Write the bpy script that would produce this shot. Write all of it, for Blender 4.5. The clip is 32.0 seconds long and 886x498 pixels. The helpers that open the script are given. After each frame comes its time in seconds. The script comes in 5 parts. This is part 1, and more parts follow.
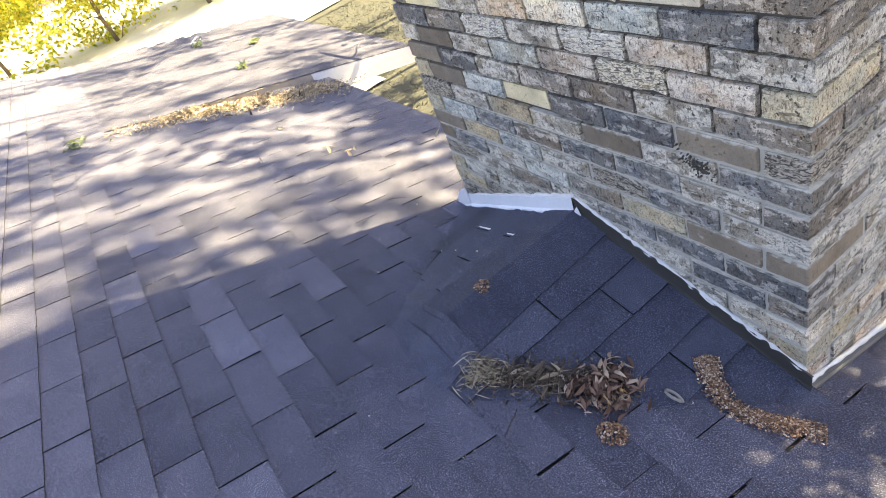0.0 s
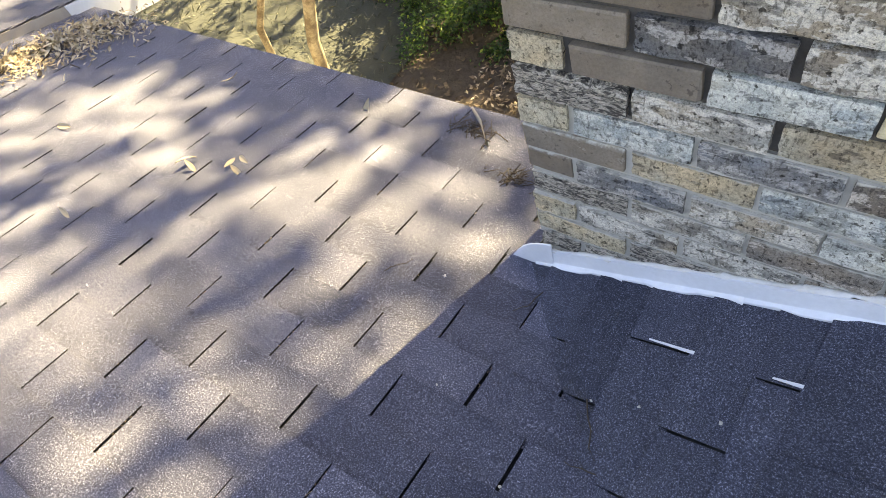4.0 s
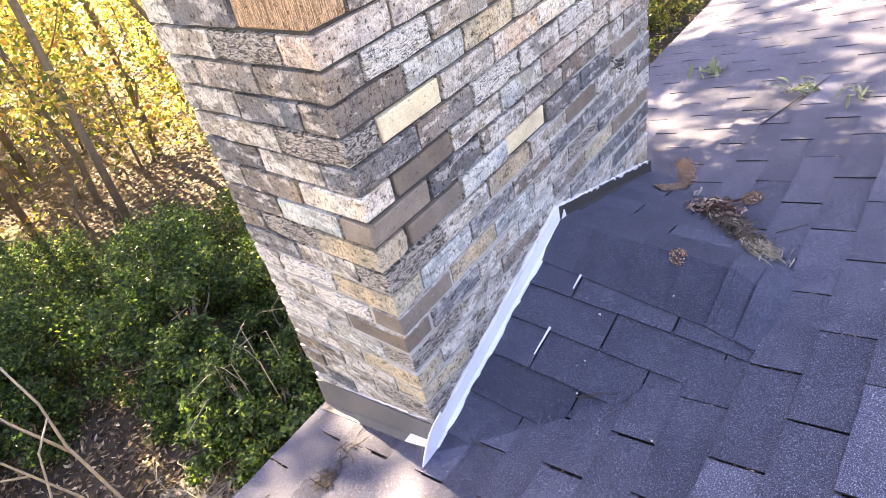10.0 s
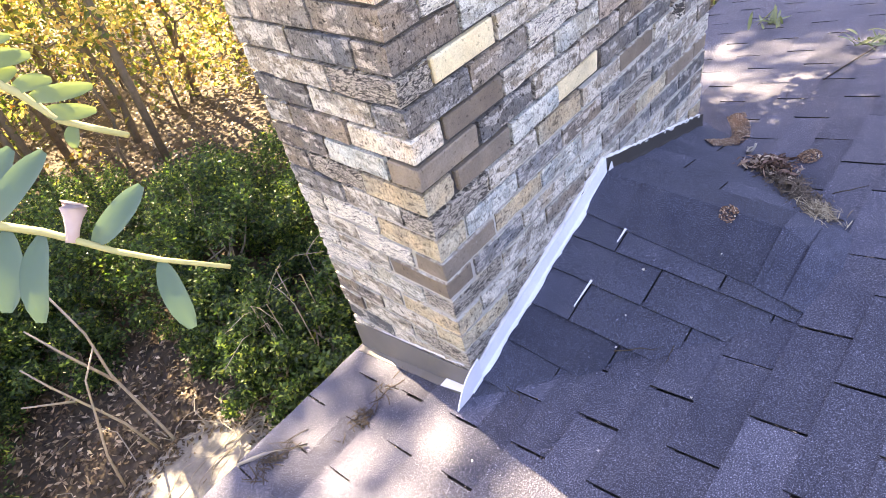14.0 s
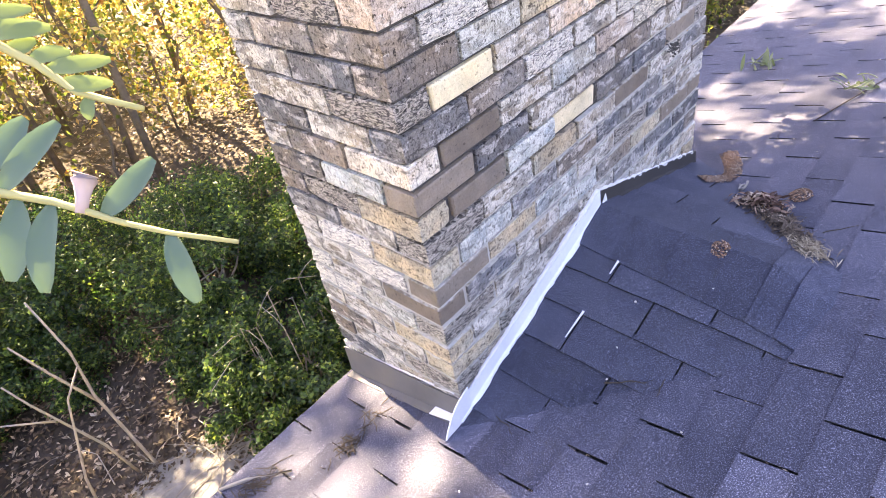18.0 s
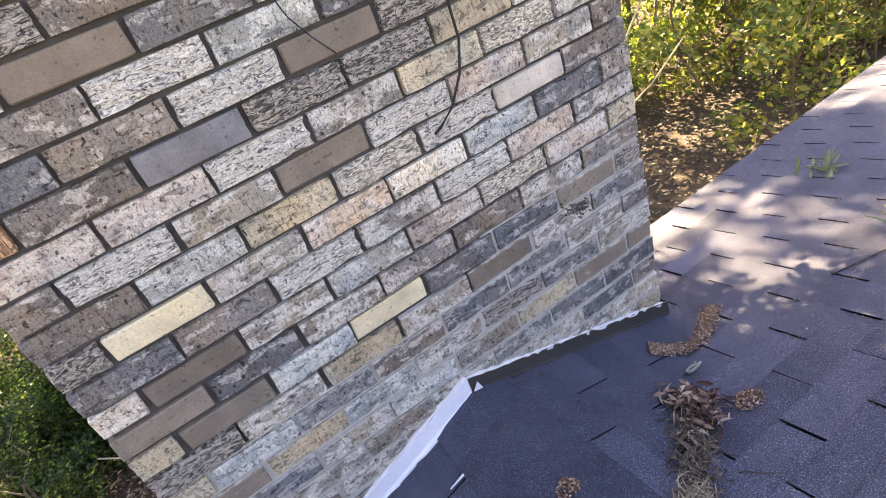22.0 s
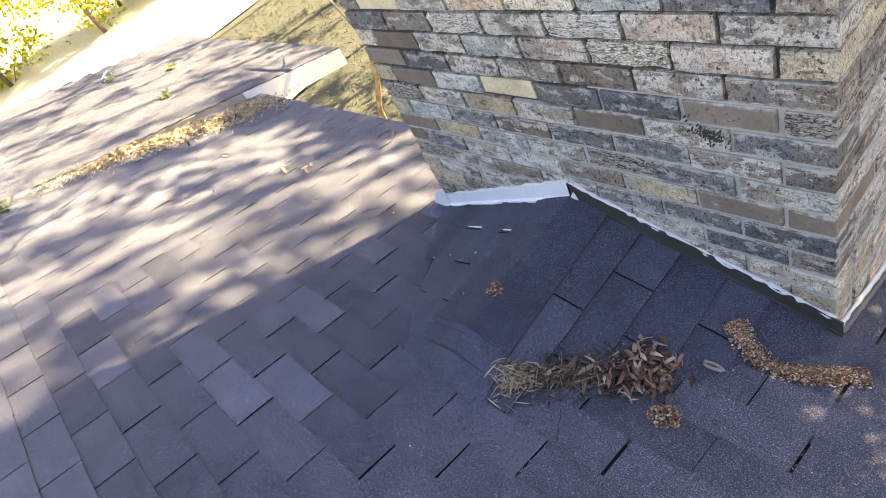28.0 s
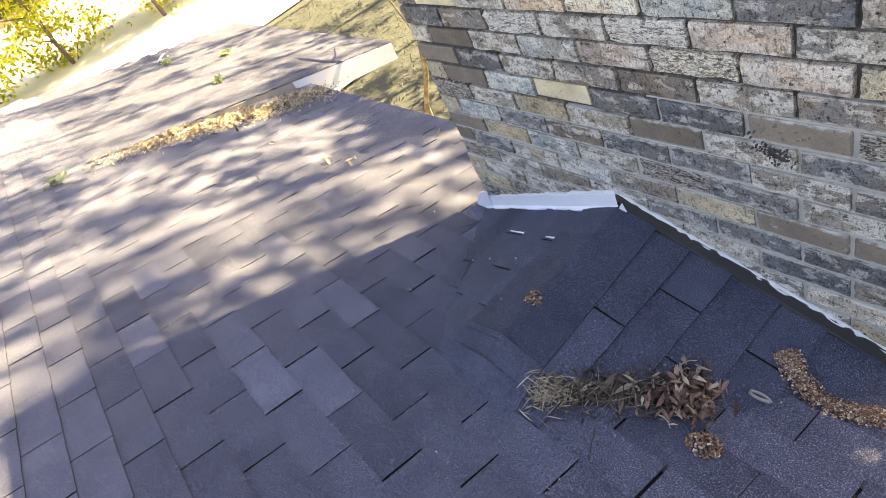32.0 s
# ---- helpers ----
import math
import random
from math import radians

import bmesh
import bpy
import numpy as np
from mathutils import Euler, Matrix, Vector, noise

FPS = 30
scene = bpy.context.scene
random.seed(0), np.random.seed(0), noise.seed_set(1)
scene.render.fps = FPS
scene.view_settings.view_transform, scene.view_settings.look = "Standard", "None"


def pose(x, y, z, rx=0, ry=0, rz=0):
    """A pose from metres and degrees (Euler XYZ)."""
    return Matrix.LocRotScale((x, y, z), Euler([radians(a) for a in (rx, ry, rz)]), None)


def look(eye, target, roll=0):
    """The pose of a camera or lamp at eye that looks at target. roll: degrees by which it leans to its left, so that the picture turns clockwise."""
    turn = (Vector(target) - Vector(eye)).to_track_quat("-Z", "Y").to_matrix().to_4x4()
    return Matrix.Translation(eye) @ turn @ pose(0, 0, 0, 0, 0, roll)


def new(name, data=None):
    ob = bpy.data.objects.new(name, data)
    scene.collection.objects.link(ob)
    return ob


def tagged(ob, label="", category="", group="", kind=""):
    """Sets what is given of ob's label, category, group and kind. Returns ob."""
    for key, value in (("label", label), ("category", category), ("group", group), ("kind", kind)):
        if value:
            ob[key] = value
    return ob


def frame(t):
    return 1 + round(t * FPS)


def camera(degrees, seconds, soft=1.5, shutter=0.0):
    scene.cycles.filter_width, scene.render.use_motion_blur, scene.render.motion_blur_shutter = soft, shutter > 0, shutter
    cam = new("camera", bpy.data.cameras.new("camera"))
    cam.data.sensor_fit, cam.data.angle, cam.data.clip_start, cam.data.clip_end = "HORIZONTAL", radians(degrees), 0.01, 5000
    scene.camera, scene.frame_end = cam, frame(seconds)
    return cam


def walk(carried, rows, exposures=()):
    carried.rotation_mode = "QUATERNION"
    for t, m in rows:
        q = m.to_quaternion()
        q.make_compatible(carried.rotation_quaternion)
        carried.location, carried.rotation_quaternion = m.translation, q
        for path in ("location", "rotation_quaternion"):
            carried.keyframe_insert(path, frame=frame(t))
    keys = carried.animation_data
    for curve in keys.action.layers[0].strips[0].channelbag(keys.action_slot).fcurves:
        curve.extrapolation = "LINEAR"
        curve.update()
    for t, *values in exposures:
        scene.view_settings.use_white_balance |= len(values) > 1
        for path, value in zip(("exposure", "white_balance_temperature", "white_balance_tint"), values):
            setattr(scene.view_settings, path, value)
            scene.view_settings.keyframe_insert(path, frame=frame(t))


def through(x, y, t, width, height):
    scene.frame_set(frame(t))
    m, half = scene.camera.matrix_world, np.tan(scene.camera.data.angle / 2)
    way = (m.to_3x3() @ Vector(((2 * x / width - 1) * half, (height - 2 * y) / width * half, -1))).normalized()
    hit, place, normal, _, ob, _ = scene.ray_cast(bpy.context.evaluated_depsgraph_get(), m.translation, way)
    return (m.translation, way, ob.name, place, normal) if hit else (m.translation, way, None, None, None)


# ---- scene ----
cam = camera(71.4, 32.0, 0.85)
PATH = [
    (0, (2.071, -0.938, 1.405), (0.547, -0.399, 0.228), -24.4),
    (0.5, (2.061, -0.928, 1.409), (0.522, -0.444, 0.226), -25.8),
    (1, (2.048, -0.911, 1.408), (0.513, -0.44, 0.216), -27.4),
    (1.5, (1.942, -0.892, 1.384), (0.473, -0.319, 0.153), -28.5),
    (2, (1.725, -0.887, 1.368), (0.32, -0.249, 0.097), -30.2),
    (2.5, (1.503, -0.823, 1.301), (0.063, -0.319, 0.008), -26.8),
    (4.5, (0.201, -0.685, 1.232), (-0.327, 0.215, -0.474), -17.5),
    (5, (0.016, -0.696, 1.211), (-0.041, 0.318, -0.512), -11.6),
    (5.5, (-0.135, -0.648, 1.227), (0.213, 0.5, -0.374), -12.4),
    (6, (-0.329, -0.773, 1.35), (0.39, 0.406, -0.096), -19.1),
    (6.5, (-0.346, -0.831, 1.383), (0.517, 0.333, 0.005), -21.5),
    (7, (-0.547, -0.858, 1.392), (0.461, 0.219, 0.041), -21.4),
    (7.5, (-0.656, -0.894, 1.402), (0.395, 0.17, 0.074), -14.6),
    (8, (-0.671, -0.896, 1.406), (0.388, 0.218, 0.126), -14.2),
    (8.5, (-0.673, -0.908, 1.411), (0.436, 0.212, 0.181), -14.7),
    (9, (-0.674, -0.902, 1.414), (0.489, 0.198, 0.215), -13.3),
    (9.5, (-0.681, -0.885, 1.415), (0.46, 0.258, 0.234), -12.6),
    (10, (-0.682, -0.886, 1.411), (0.449, 0.248, 0.213), -13.4),
    (10.5, (-0.685, -0.885, 1.408), (0.426, 0.25, 0.192), -14.4),
    (11, (-0.694, -0.891, 1.409), (0.405, 0.266, 0.202), -15.0),
    (11.5, (-0.692, -0.886, 1.41), (0.429, 0.25, 0.205), -13.7),
    (12, (-0.694, -0.888, 1.411), (0.417, 0.263, 0.21), -14.0),
    (12.5, (-0.689, -0.884, 1.408), (0.426, 0.234, 0.18), -12.9),
    (13, (-0.693, -0.866, 1.405), (0.344, 0.285, 0.139), -13.4),
    (13.5, (-0.702, -0.854, 1.399), (0.275, 0.306, 0.096), -14.1),
    (15.5, (-0.706, -0.859, 1.399), (0.297, 0.318, 0.13), -14.1),
    (16, (-0.709, -0.865, 1.396), (0.308, 0.303, 0.131), -13.6),
    (16.5, (-0.71, -0.866, 1.398), (0.309, 0.302, 0.135), -13.5),
    (17, (-0.708, -0.856, 1.399), (0.328, 0.317, 0.155), -12.5),
    (17.5, (-0.71, -0.856, 1.397), (0.34, 0.326, 0.172), -11.7),
    (18, (-0.709, -0.855, 1.395), (0.339, 0.321, 0.163), -11.4),
    (18.5, (-0.712, -0.86, 1.393), (0.336, 0.309, 0.153), -11.3),
    (19, (-0.714, -0.858, 1.392), (0.32, 0.31, 0.141), -10.6),
    (19.5, (-0.69, -0.862, 1.402), (0.345, 0.328, 0.171), -11.5),
    (20, (-0.585, -0.933, 1.413), (0.517, 0.182, 0.171), -10.4),
    (20.5, (-0.359, -1.069, 1.428), (0.572, 0.317, 0.328), -9.0),
    (21, (-0.153, -1.129, 1.442), (0.718, 0.332, 0.39), -12.6),
    (21.5, (0.1, -1.152, 1.463), (0.872, 0.345, 0.386), -17.8),
    (22, (0.342, -1.178, 1.457), (0.977, 0.387, 0.385), -20.0),
    (22.5, (0.638, -1.197, 1.462), (0.739, 0.443, 0.323), -25.4),
    (23, (0.934, -1.173, 1.473), (0.848, 0.443, 0.297), -26.2),
    (23.5, (1.141, -1.135, 1.465), (0.725, 0.419, 0.278), -29.2),
    (24, (1.392, -1.159, 1.497), (0.617, 0.197, 0.247), -30.8),
    (24.5, (1.548, -1.076, 1.46), (0.673, 0.141, 0.136), -29.5),
    (25, (1.644, -1.015, 1.467), (0.615, 0.108, 0.172), -31.4),
    (25.4, (1.737, -0.988, 1.454), (0.5, -0.166, 0.115), -33.3),
    (25.5, (1.771, -0.984, 1.438), (0.506, -0.261, 0.068), -34.8),
    (26, (1.836, -1.007, 1.442), (0.478, -0.387, 0.111), -35.8),
    (26.5, (1.859, -1.006, 1.451), (0.465, -0.403, 0.149), -35.8),
    (28.5, (1.895, -1.007, 1.468), (0.486, -0.344, 0.214), -29.9),
    (29, (1.89, -1.0, 1.469), (0.481, -0.328, 0.219), -29.3),
    (29.5, (1.885, -0.997, 1.467), (0.474, -0.327, 0.218), -28.9),
    (30, (1.889, -0.999, 1.469), (0.477, -0.329, 0.221), -28.8),
    (30.5, (1.889, -1.001, 1.471), (0.484, -0.303, 0.23), -27.4),
    (31, (1.887, -0.995, 1.475), (0.458, -0.322, 0.248), -27.9),
    (31.5, (1.883, -1.005, 1.481), (0.453, -0.337, 0.252), -27.6),
    (32, (1.856, -0.996, 1.457), (0.377, -0.432, 0.235), -29.5),
]
walk(cam, [(t, look(eye, target, roll)) for t, eye, target, roll in PATH], [(0, 3.44, 7800, 24), (2.5, 3.43, 8200, 23), (5, 3.51, 8600, 19), (6, 4.0, 8300, 33), (7, 4.09, 7600, 36), (9, 4.06, 7700, 36), (13, 4.03, 7600, 35), (16, 4.08, 7650, 36), (19.5, 4.08, 7400, 38), (21, 3.92, 7850, 36), (22, 3.6, 7950, 33), (24, 3.52, 8100, 29), (26, 3.55, 7600, 27), (28.5, 3.4, 8250, 24), (32, 3.4, 8250, 24)])

# ---- light ----
SUN_AZ = (0.174, 0.985)
SUN_EL = radians(40)
sun_dir = Vector((SUN_AZ[0] * math.cos(SUN_EL), SUN_AZ[1] * math.cos(SUN_EL), math.sin(SUN_EL)))
sun = new("sun", bpy.data.lights.new("sun", "SUN"))
sun.data.energy, sun.data.angle, sun.data.color = 4.5, radians(0.55), (1.0, 0.955, 0.60)
sun.matrix_world = look(tuple(sun_dir * 30), (0, 0, 0))
world = bpy.data.worlds.new("sky")
scene.world = world
world.use_nodes = True
wn = world.node_tree
sky = wn.nodes.new("ShaderNodeTexSky")
sky.sky_type, sky.sun_disc = "NISHITA", False
sky.sun_elevation, sky.sun_rotation = SUN_EL, math.atan2(SUN_AZ[0], SUN_AZ[1])
wn.links.new(sky.outputs["Color"], wn.nodes["Background"].inputs["Color"])
wn.nodes["Background"].inputs["Strength"].default_value = 0.067


# ---- materials ----
def shade(name, build, rough=0.9, bump=0.0, scale=60.0, spec=0.3):
    """A node material; build(tree, link, coord, rnd) returns the colour socket."""
    m = bpy.data.materials.new(name)
    m.use_nodes = True
    nt = m.node_tree
    bs = nt.nodes["Principled BSDF"]
    bs.inputs["Roughness"].default_value = rough
    bs.inputs["Specular IOR Level"].default_value = spec
    co = nt.nodes.new("ShaderNodeTexCoord").outputs["Object"]
    oi = nt.nodes.new("ShaderNodeObjectInfo").outputs["Random"]
    add = nt.nodes.new("ShaderNodeVectorMath")
    add.operation = "MULTIPLY_ADD"
    add.inputs[0].default_value = (37.0, 53.0, 71.0)
    nt.links.new(oi, add.inputs[1])
    nt.links.new(co, add.inputs[2])
    pos = add.outputs[0]
    col = build(nt, pos, oi)
    if isinstance(col, tuple):
        bs.inputs["Base Color"].default_value = (*col, 1)
    else:
        nt.links.new(col, bs.inputs["Base Color"])
    if bump:
        n = noise_tex(nt, pos, scale, 6)
        bp = nt.nodes.new("ShaderNodeBump")
        bp.inputs["Strength"].default_value = 0.9
        bp.inputs["Distance"].default_value = bump
        nt.links.new(n, bp.inputs["Height"])
        nt.links.new(bp.outputs["Normal"], bs.inputs["Normal"])
    return m


def noise_tex(nt, pos, scale, detail=4, rough=0.6, stretch=None):
    n = nt.nodes.new("ShaderNodeTexNoise")
    n.inputs["Scale"].default_value, n.inputs["Detail"].default_value, n.inputs["Roughness"].default_value = scale, detail, rough
    if stretch:
        mp = nt.nodes.new("ShaderNodeMapping")
        mp.inputs["Scale"].default_value = stretch
        nt.links.new(pos, mp.inputs["Vector"])
        pos = mp.outputs["Vector"]
    nt.links.new(pos, n.inputs["Vector"])
    return n.outputs["Fac"]


def ramp(nt, fac, stops):
    r = nt.nodes.new("ShaderNodeValToRGB")
    e = r.color_ramp.elements
    while len(e) < len(stops):
        e.new(0.5)
    for el, (p, c) in zip(e, stops):
        el.position, el.color = p, (*c, 1)
    nt.links.new(fac, r.inputs["Fac"])
    return r.outputs["Color"]


def mix(nt, fac, a, b, how="MIX"):
    m = nt.nodes.new("ShaderNodeMix")
    m.data_type, m.blend_type = "RGBA", how
    for sock, v in ((m.inputs[0], fac), (m.inputs[6], a), (m.inputs[7], b)):
        if isinstance(v, (int, float)):
            sock.default_value = v
        elif isinstance(v, tuple):
            sock.default_value = (*v, 1)
        else:
            nt.links.new(v, sock)
    return m.outputs[2]


def island(nt):
    return nt.nodes.new("ShaderNodeNewGeometry").outputs["Random Per Island"]


def mul(c, k):
    return tuple(v * k for v in c)


def granules(dark, light, tint):
    def build(nt, pos, rnd):
        speck = ramp(nt, noise_tex(nt, pos, 310, 3, 0.9), ((0.36, mul(dark, 0.95)), (0.54, mul(dark, 2.5)), (0.60, mul(light, 0.6)), (0.68, mul(light, 1.35))))
        patch = ramp(nt, noise_tex(nt, pos, 5, 3), ((0.3, (0.75, 0.75, 0.78)), (0.7, (1.15, 1.12, 1.1))))
        tab = ramp(nt, rnd, ((0.0, (0.75, 0.76, 0.78)), (0.35, (0.94, 0.94, 0.94)), (0.8, (1.06, 1.06, 1.06)), (1.0, tint)))
        return mix(nt, 1.0, mix(nt, 1.0, speck, patch, "MULTIPLY"), tab, "MULTIPLY")
    return build


M_SHINGLE = shade("asphalt_shingle", granules((0.0290, 0.0306, 0.0430), (0.290, 0.302, 0.372), (1.34, 1.35, 1.36)), 0.95, 0.0015, 380)
# darker, bluer mix of the same granules, for the saddle
M_SHINGLE_DARK = shade("darker_asphalt_shingle", granules((0.0224, 0.0248, 0.0358), (0.210, 0.228, 0.298), (1.12, 1.12, 1.13)), 0.92, 0.0015, 380)
M_DECK = shade("roofing_felt", lambda nt, p, r: ramp(nt, noise_tex(nt, p, 60), ((0.3, (0.012, 0.012, 0.013)), (0.7, (0.03, 0.03, 0.03)))), 0.95)


def calc(nt, how, a, b):
    m = nt.nodes.new("ShaderNodeMath")
    m.operation = how
    for sock, v in ((m.inputs[0], a), (m.inputs[1], b)):
        if isinstance(v, (int, float)):
            sock.default_value = v
        else:
            nt.links.new(v, sock)
    return m.outputs[0]


def swirl(nt, pos, scale, detail, twist, stretch):
    """Noise drawn out and twisted, as a scraped or fired face shows it."""
    f = noise_tex(nt, pos, scale, detail, 0.65, stretch)
    f.node.inputs["Distortion"].default_value = twist
    return f


def brick_mat(name, base, wash, amount, relief, streak=None, pointed=False):
    """A brick face: smooth, blotched with worn patches, or (with a streak) raked into wavy ridges."""
    smooth = relief < 0.002
    base = (base[0] * 1.46, base[1] * 1.33, base[2] * 1.15)
    wash = (wash[0] * 1.36, wash[1] * 1.27, wash[2] * 1.12)
    kept = {}

    def build(nt, pos, rnd):
        c = ramp(nt, noise_tex(nt, pos, 12, 5, 0.6), ((0.3, mul(base, 0.8)), (0.5, mul(base, 1.05)), (0.72, mul(base, 1.35))))
        v = ramp(nt, rnd, ((0.0, (0.78, 0.78, 0.79)), (1.0, (1.2, 1.2, 1.18))))
        c = mix(nt, 1.0, c, v, "MULTIPLY")
        hue = ramp(nt, noise_tex(nt, pos, 8, 3), ((0.35, (0.9, 0.98, 1.08)), (0.65, (1.09, 1.01, 0.92))))
        c = mix(nt, 0.4 if smooth else 1.0, c, hue, "MULTIPLY")
        if streak:
            ridge = swirl(nt, pos, 62, 3, 1.6, streak)
            kept["height"] = ridge
            lo = 0.60 - 0.22 * amount
            f = ramp(nt, ridge, ((lo - 0.06, (0, 0, 0)), (lo + 0.01, (0.65, 0.65, 0.65)), (lo + 0.07, (1, 1, 1))))
            c = mix(nt, f, mul(base, 0.42), mix(nt, 0.25, wash, c))
        elif amount and not smooth:
            lo = 0.63 - 0.24 * amount
            f = ramp(nt, swirl(nt, pos, 23, 10, 0.35, (0.7, 0.7, 1.3)), ((lo - 0.005, (0, 0, 0)), (lo + 0.012, (0.62, 0.62, 0.62)), (lo + 0.15, (1, 1, 1))))
            c = mix(nt, f, c, wash)
            dim = ramp(nt, swirl(nt, pos, 40, 9, 0.6, (0.55, 0.55, 1.5)), ((0.38, (0.33, 0.33, 0.34)), (0.43, (0.93, 0.93, 0.93)), (0.7, (1.12, 1.12, 1.1))))
            c = mix(nt, 0.85, c, dim, "MULTIPLY")
            pocks = ramp(nt, swirl(nt, pos, 120, 4, 0.4, (1.35, 1.35, 0.6)), ((0.40, (0.38, 0.37, 0.36)), (0.445, (0.97, 0.97, 0.97)), (0.62, (1.0, 1.0, 1.0)), (0.68, (1.22, 1.22, 1.22))))
            c = mix(nt, 0.8, c, pocks, "MULTIPLY")
        grit = ramp(nt, noise_tex(nt, pos, 240, 3, 0.8), ((0.36, (0.5, 0.5, 0.5)), (0.5, (1, 1, 1)), (0.66, (1.35, 1.35, 1.35))))
        c = mix(nt, 0.3 if smooth else 0.75, c, grit, "MULTIPLY")
        spots = ramp(nt, noise_tex(nt, pos, 85, 3, 0.55), ((0.325, (0.22, 0.21, 0.2)), (0.375, (1, 1, 1))))
        c = mix(nt, 0.5 if smooth else 1.0, c, spots, "MULTIPLY")
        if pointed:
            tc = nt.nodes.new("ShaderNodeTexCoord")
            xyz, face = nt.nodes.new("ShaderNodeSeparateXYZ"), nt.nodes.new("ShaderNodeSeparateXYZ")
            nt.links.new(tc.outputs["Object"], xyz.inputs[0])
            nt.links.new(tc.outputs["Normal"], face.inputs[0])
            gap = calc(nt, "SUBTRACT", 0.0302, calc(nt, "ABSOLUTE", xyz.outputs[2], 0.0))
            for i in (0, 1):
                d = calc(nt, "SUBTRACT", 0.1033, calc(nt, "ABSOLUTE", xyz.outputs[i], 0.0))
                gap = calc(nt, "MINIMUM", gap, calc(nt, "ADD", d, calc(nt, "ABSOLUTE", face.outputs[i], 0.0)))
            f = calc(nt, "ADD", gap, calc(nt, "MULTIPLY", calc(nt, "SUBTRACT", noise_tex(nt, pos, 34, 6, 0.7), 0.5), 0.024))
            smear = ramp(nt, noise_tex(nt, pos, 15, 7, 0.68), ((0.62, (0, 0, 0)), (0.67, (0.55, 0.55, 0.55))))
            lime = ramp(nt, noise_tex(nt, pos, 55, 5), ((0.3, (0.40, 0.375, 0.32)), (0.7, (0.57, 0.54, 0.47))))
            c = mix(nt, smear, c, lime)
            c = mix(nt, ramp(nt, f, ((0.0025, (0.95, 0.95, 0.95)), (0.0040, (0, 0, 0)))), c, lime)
        return c
    m = shade(name, build, 0.6 if streak else 0.85, relief * 1.5, 130 if smooth else 85, 0.45 if streak else 0.3)
    if streak:
        nt = m.node_tree
        bp = nt.nodes.new("ShaderNodeBump")
        bp.inputs["Strength"].default_value, bp.inputs["Distance"].default_value = 1.0, 0.012
        nt.links.new(kept["height"], bp.inputs["Height"])
        nt.links.new(bp.outputs["Normal"], nt.nodes["Principled BSDF"].inputs["Normal"])
    return m


GREY_WASH, WHITE_WASH = (0.49, 0.485, 0.47), (0.72, 0.715, 0.69)
BRICK_KINDS = {
    "g": ("brick_grey_washed", (0.215, 0.208, 0.195), GREY_WASH, 0.6, 0.004),
    "d": ("brick_slate_blue", (0.112, 0.118, 0.130), (0.34, 0.34, 0.35), 0.4, 0.003),
    "b": ("brick_smooth_brown", (0.15, 0.132, 0.115), (0.3, 0.26, 0.22), 0.05, 0.001),
    "c": ("brick_cream", (0.53, 0.49, 0.36), (0.7, 0.66, 0.55), 0.0, 0.0012),
    "o": ("brick_buff", (0.345, 0.315, 0.25), (0.25, 0.22, 0.18), 0.25, 0.003),
    "l": ("brick_pale_blue", (0.27, 0.295, 0.30), (0.46, 0.485, 0.485), 0.55, 0.003),
    "k": ("brick_charcoal_rough", (0.12, 0.112, 0.105), (0.48, 0.455, 0.42), 0.5, 0.006, (0.75, 0.75, 2.2)),
    "n": ("brick_brown_grey", (0.165, 0.152, 0.142), (0.44, 0.41, 0.39), 0.32, 0.003),
    "w": ("brick_white_rough", (0.28, 0.275, 0.27), WHITE_WASH, 0.72, 0.006, (0.75, 0.75, 2.2)),
    "p": ("brick_pink_grey", (0.29, 0.258, 0.24), (0.50, 0.475, 0.45), 0.5, 0.003),
    "y": ("brick_cream_rough", (0.40, 0.37, 0.31), (0.74, 0.71, 0.65), 0.5, 0.006, (0.75, 0.75, 2.2)),
    "t": ("brick_pale_stone", (0.42, 0.40, 0.365), (0.6, 0.58, 0.54), 0.3, 0.002),
    "q": ("brick_peach", (0.38, 0.32, 0.27), (0.57, 0.53, 0.49), 0.45, 0.003),
    "O": ("brick_orange_striped", (0.60, 0.33, 0.17), (0.86, 0.64, 0.45), 0.5, 0.003, (6, 6, 0.3)),
    "s": ("brick_smooth_slate", (0.165, 0.172, 0.19), (0.3, 0.3, 0.3), 0.0, 0.001),
    "v": ("brick_ivory", (0.46, 0.45, 0.425), (0.6, 0.58, 0.54), 0.0, 0.001),
}
BRICK = {k: brick_mat(*a) for k, a in BRICK_KINDS.items()}
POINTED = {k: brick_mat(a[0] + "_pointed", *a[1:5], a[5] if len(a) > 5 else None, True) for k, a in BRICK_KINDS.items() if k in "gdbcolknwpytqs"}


def mottled(a, b, scale, rough=0.9, bump=0.0, bscale=80.0, spec=0.3):
    return shade("surface", lambda nt, p, r: mix(nt, noise_tex(nt, p, scale * 9, 3), ramp(nt, noise_tex(nt, p, scale, 5), ((0.32, a), (0.68, b))), mul(b, 0.8)), rough, bump, bscale, spec)


M_MORTAR = mottled((0.34, 0.32, 0.275), (0.52, 0.49, 0.43), 14, 0.95, 0.003, 120)
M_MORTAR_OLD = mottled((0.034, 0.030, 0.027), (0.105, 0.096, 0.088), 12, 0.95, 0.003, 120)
M_WHITE = mottled((0.72, 0.74, 0.78), (0.84, 0.85, 0.88), 9, 0.45)
M_FLASH = mottled((0.042, 0.038, 0.034), (0.065, 0.06, 0.054), 8, 0.5)
M_APRON = mottled((0.11, 0.105, 0.10), (0.17, 0.16, 0.15), 7, 0.5)
M_CAULK = mottled((0.6, 0.58, 0.55), (0.82, 0.80, 0.77), 30, 0.85, 0.004, 90)
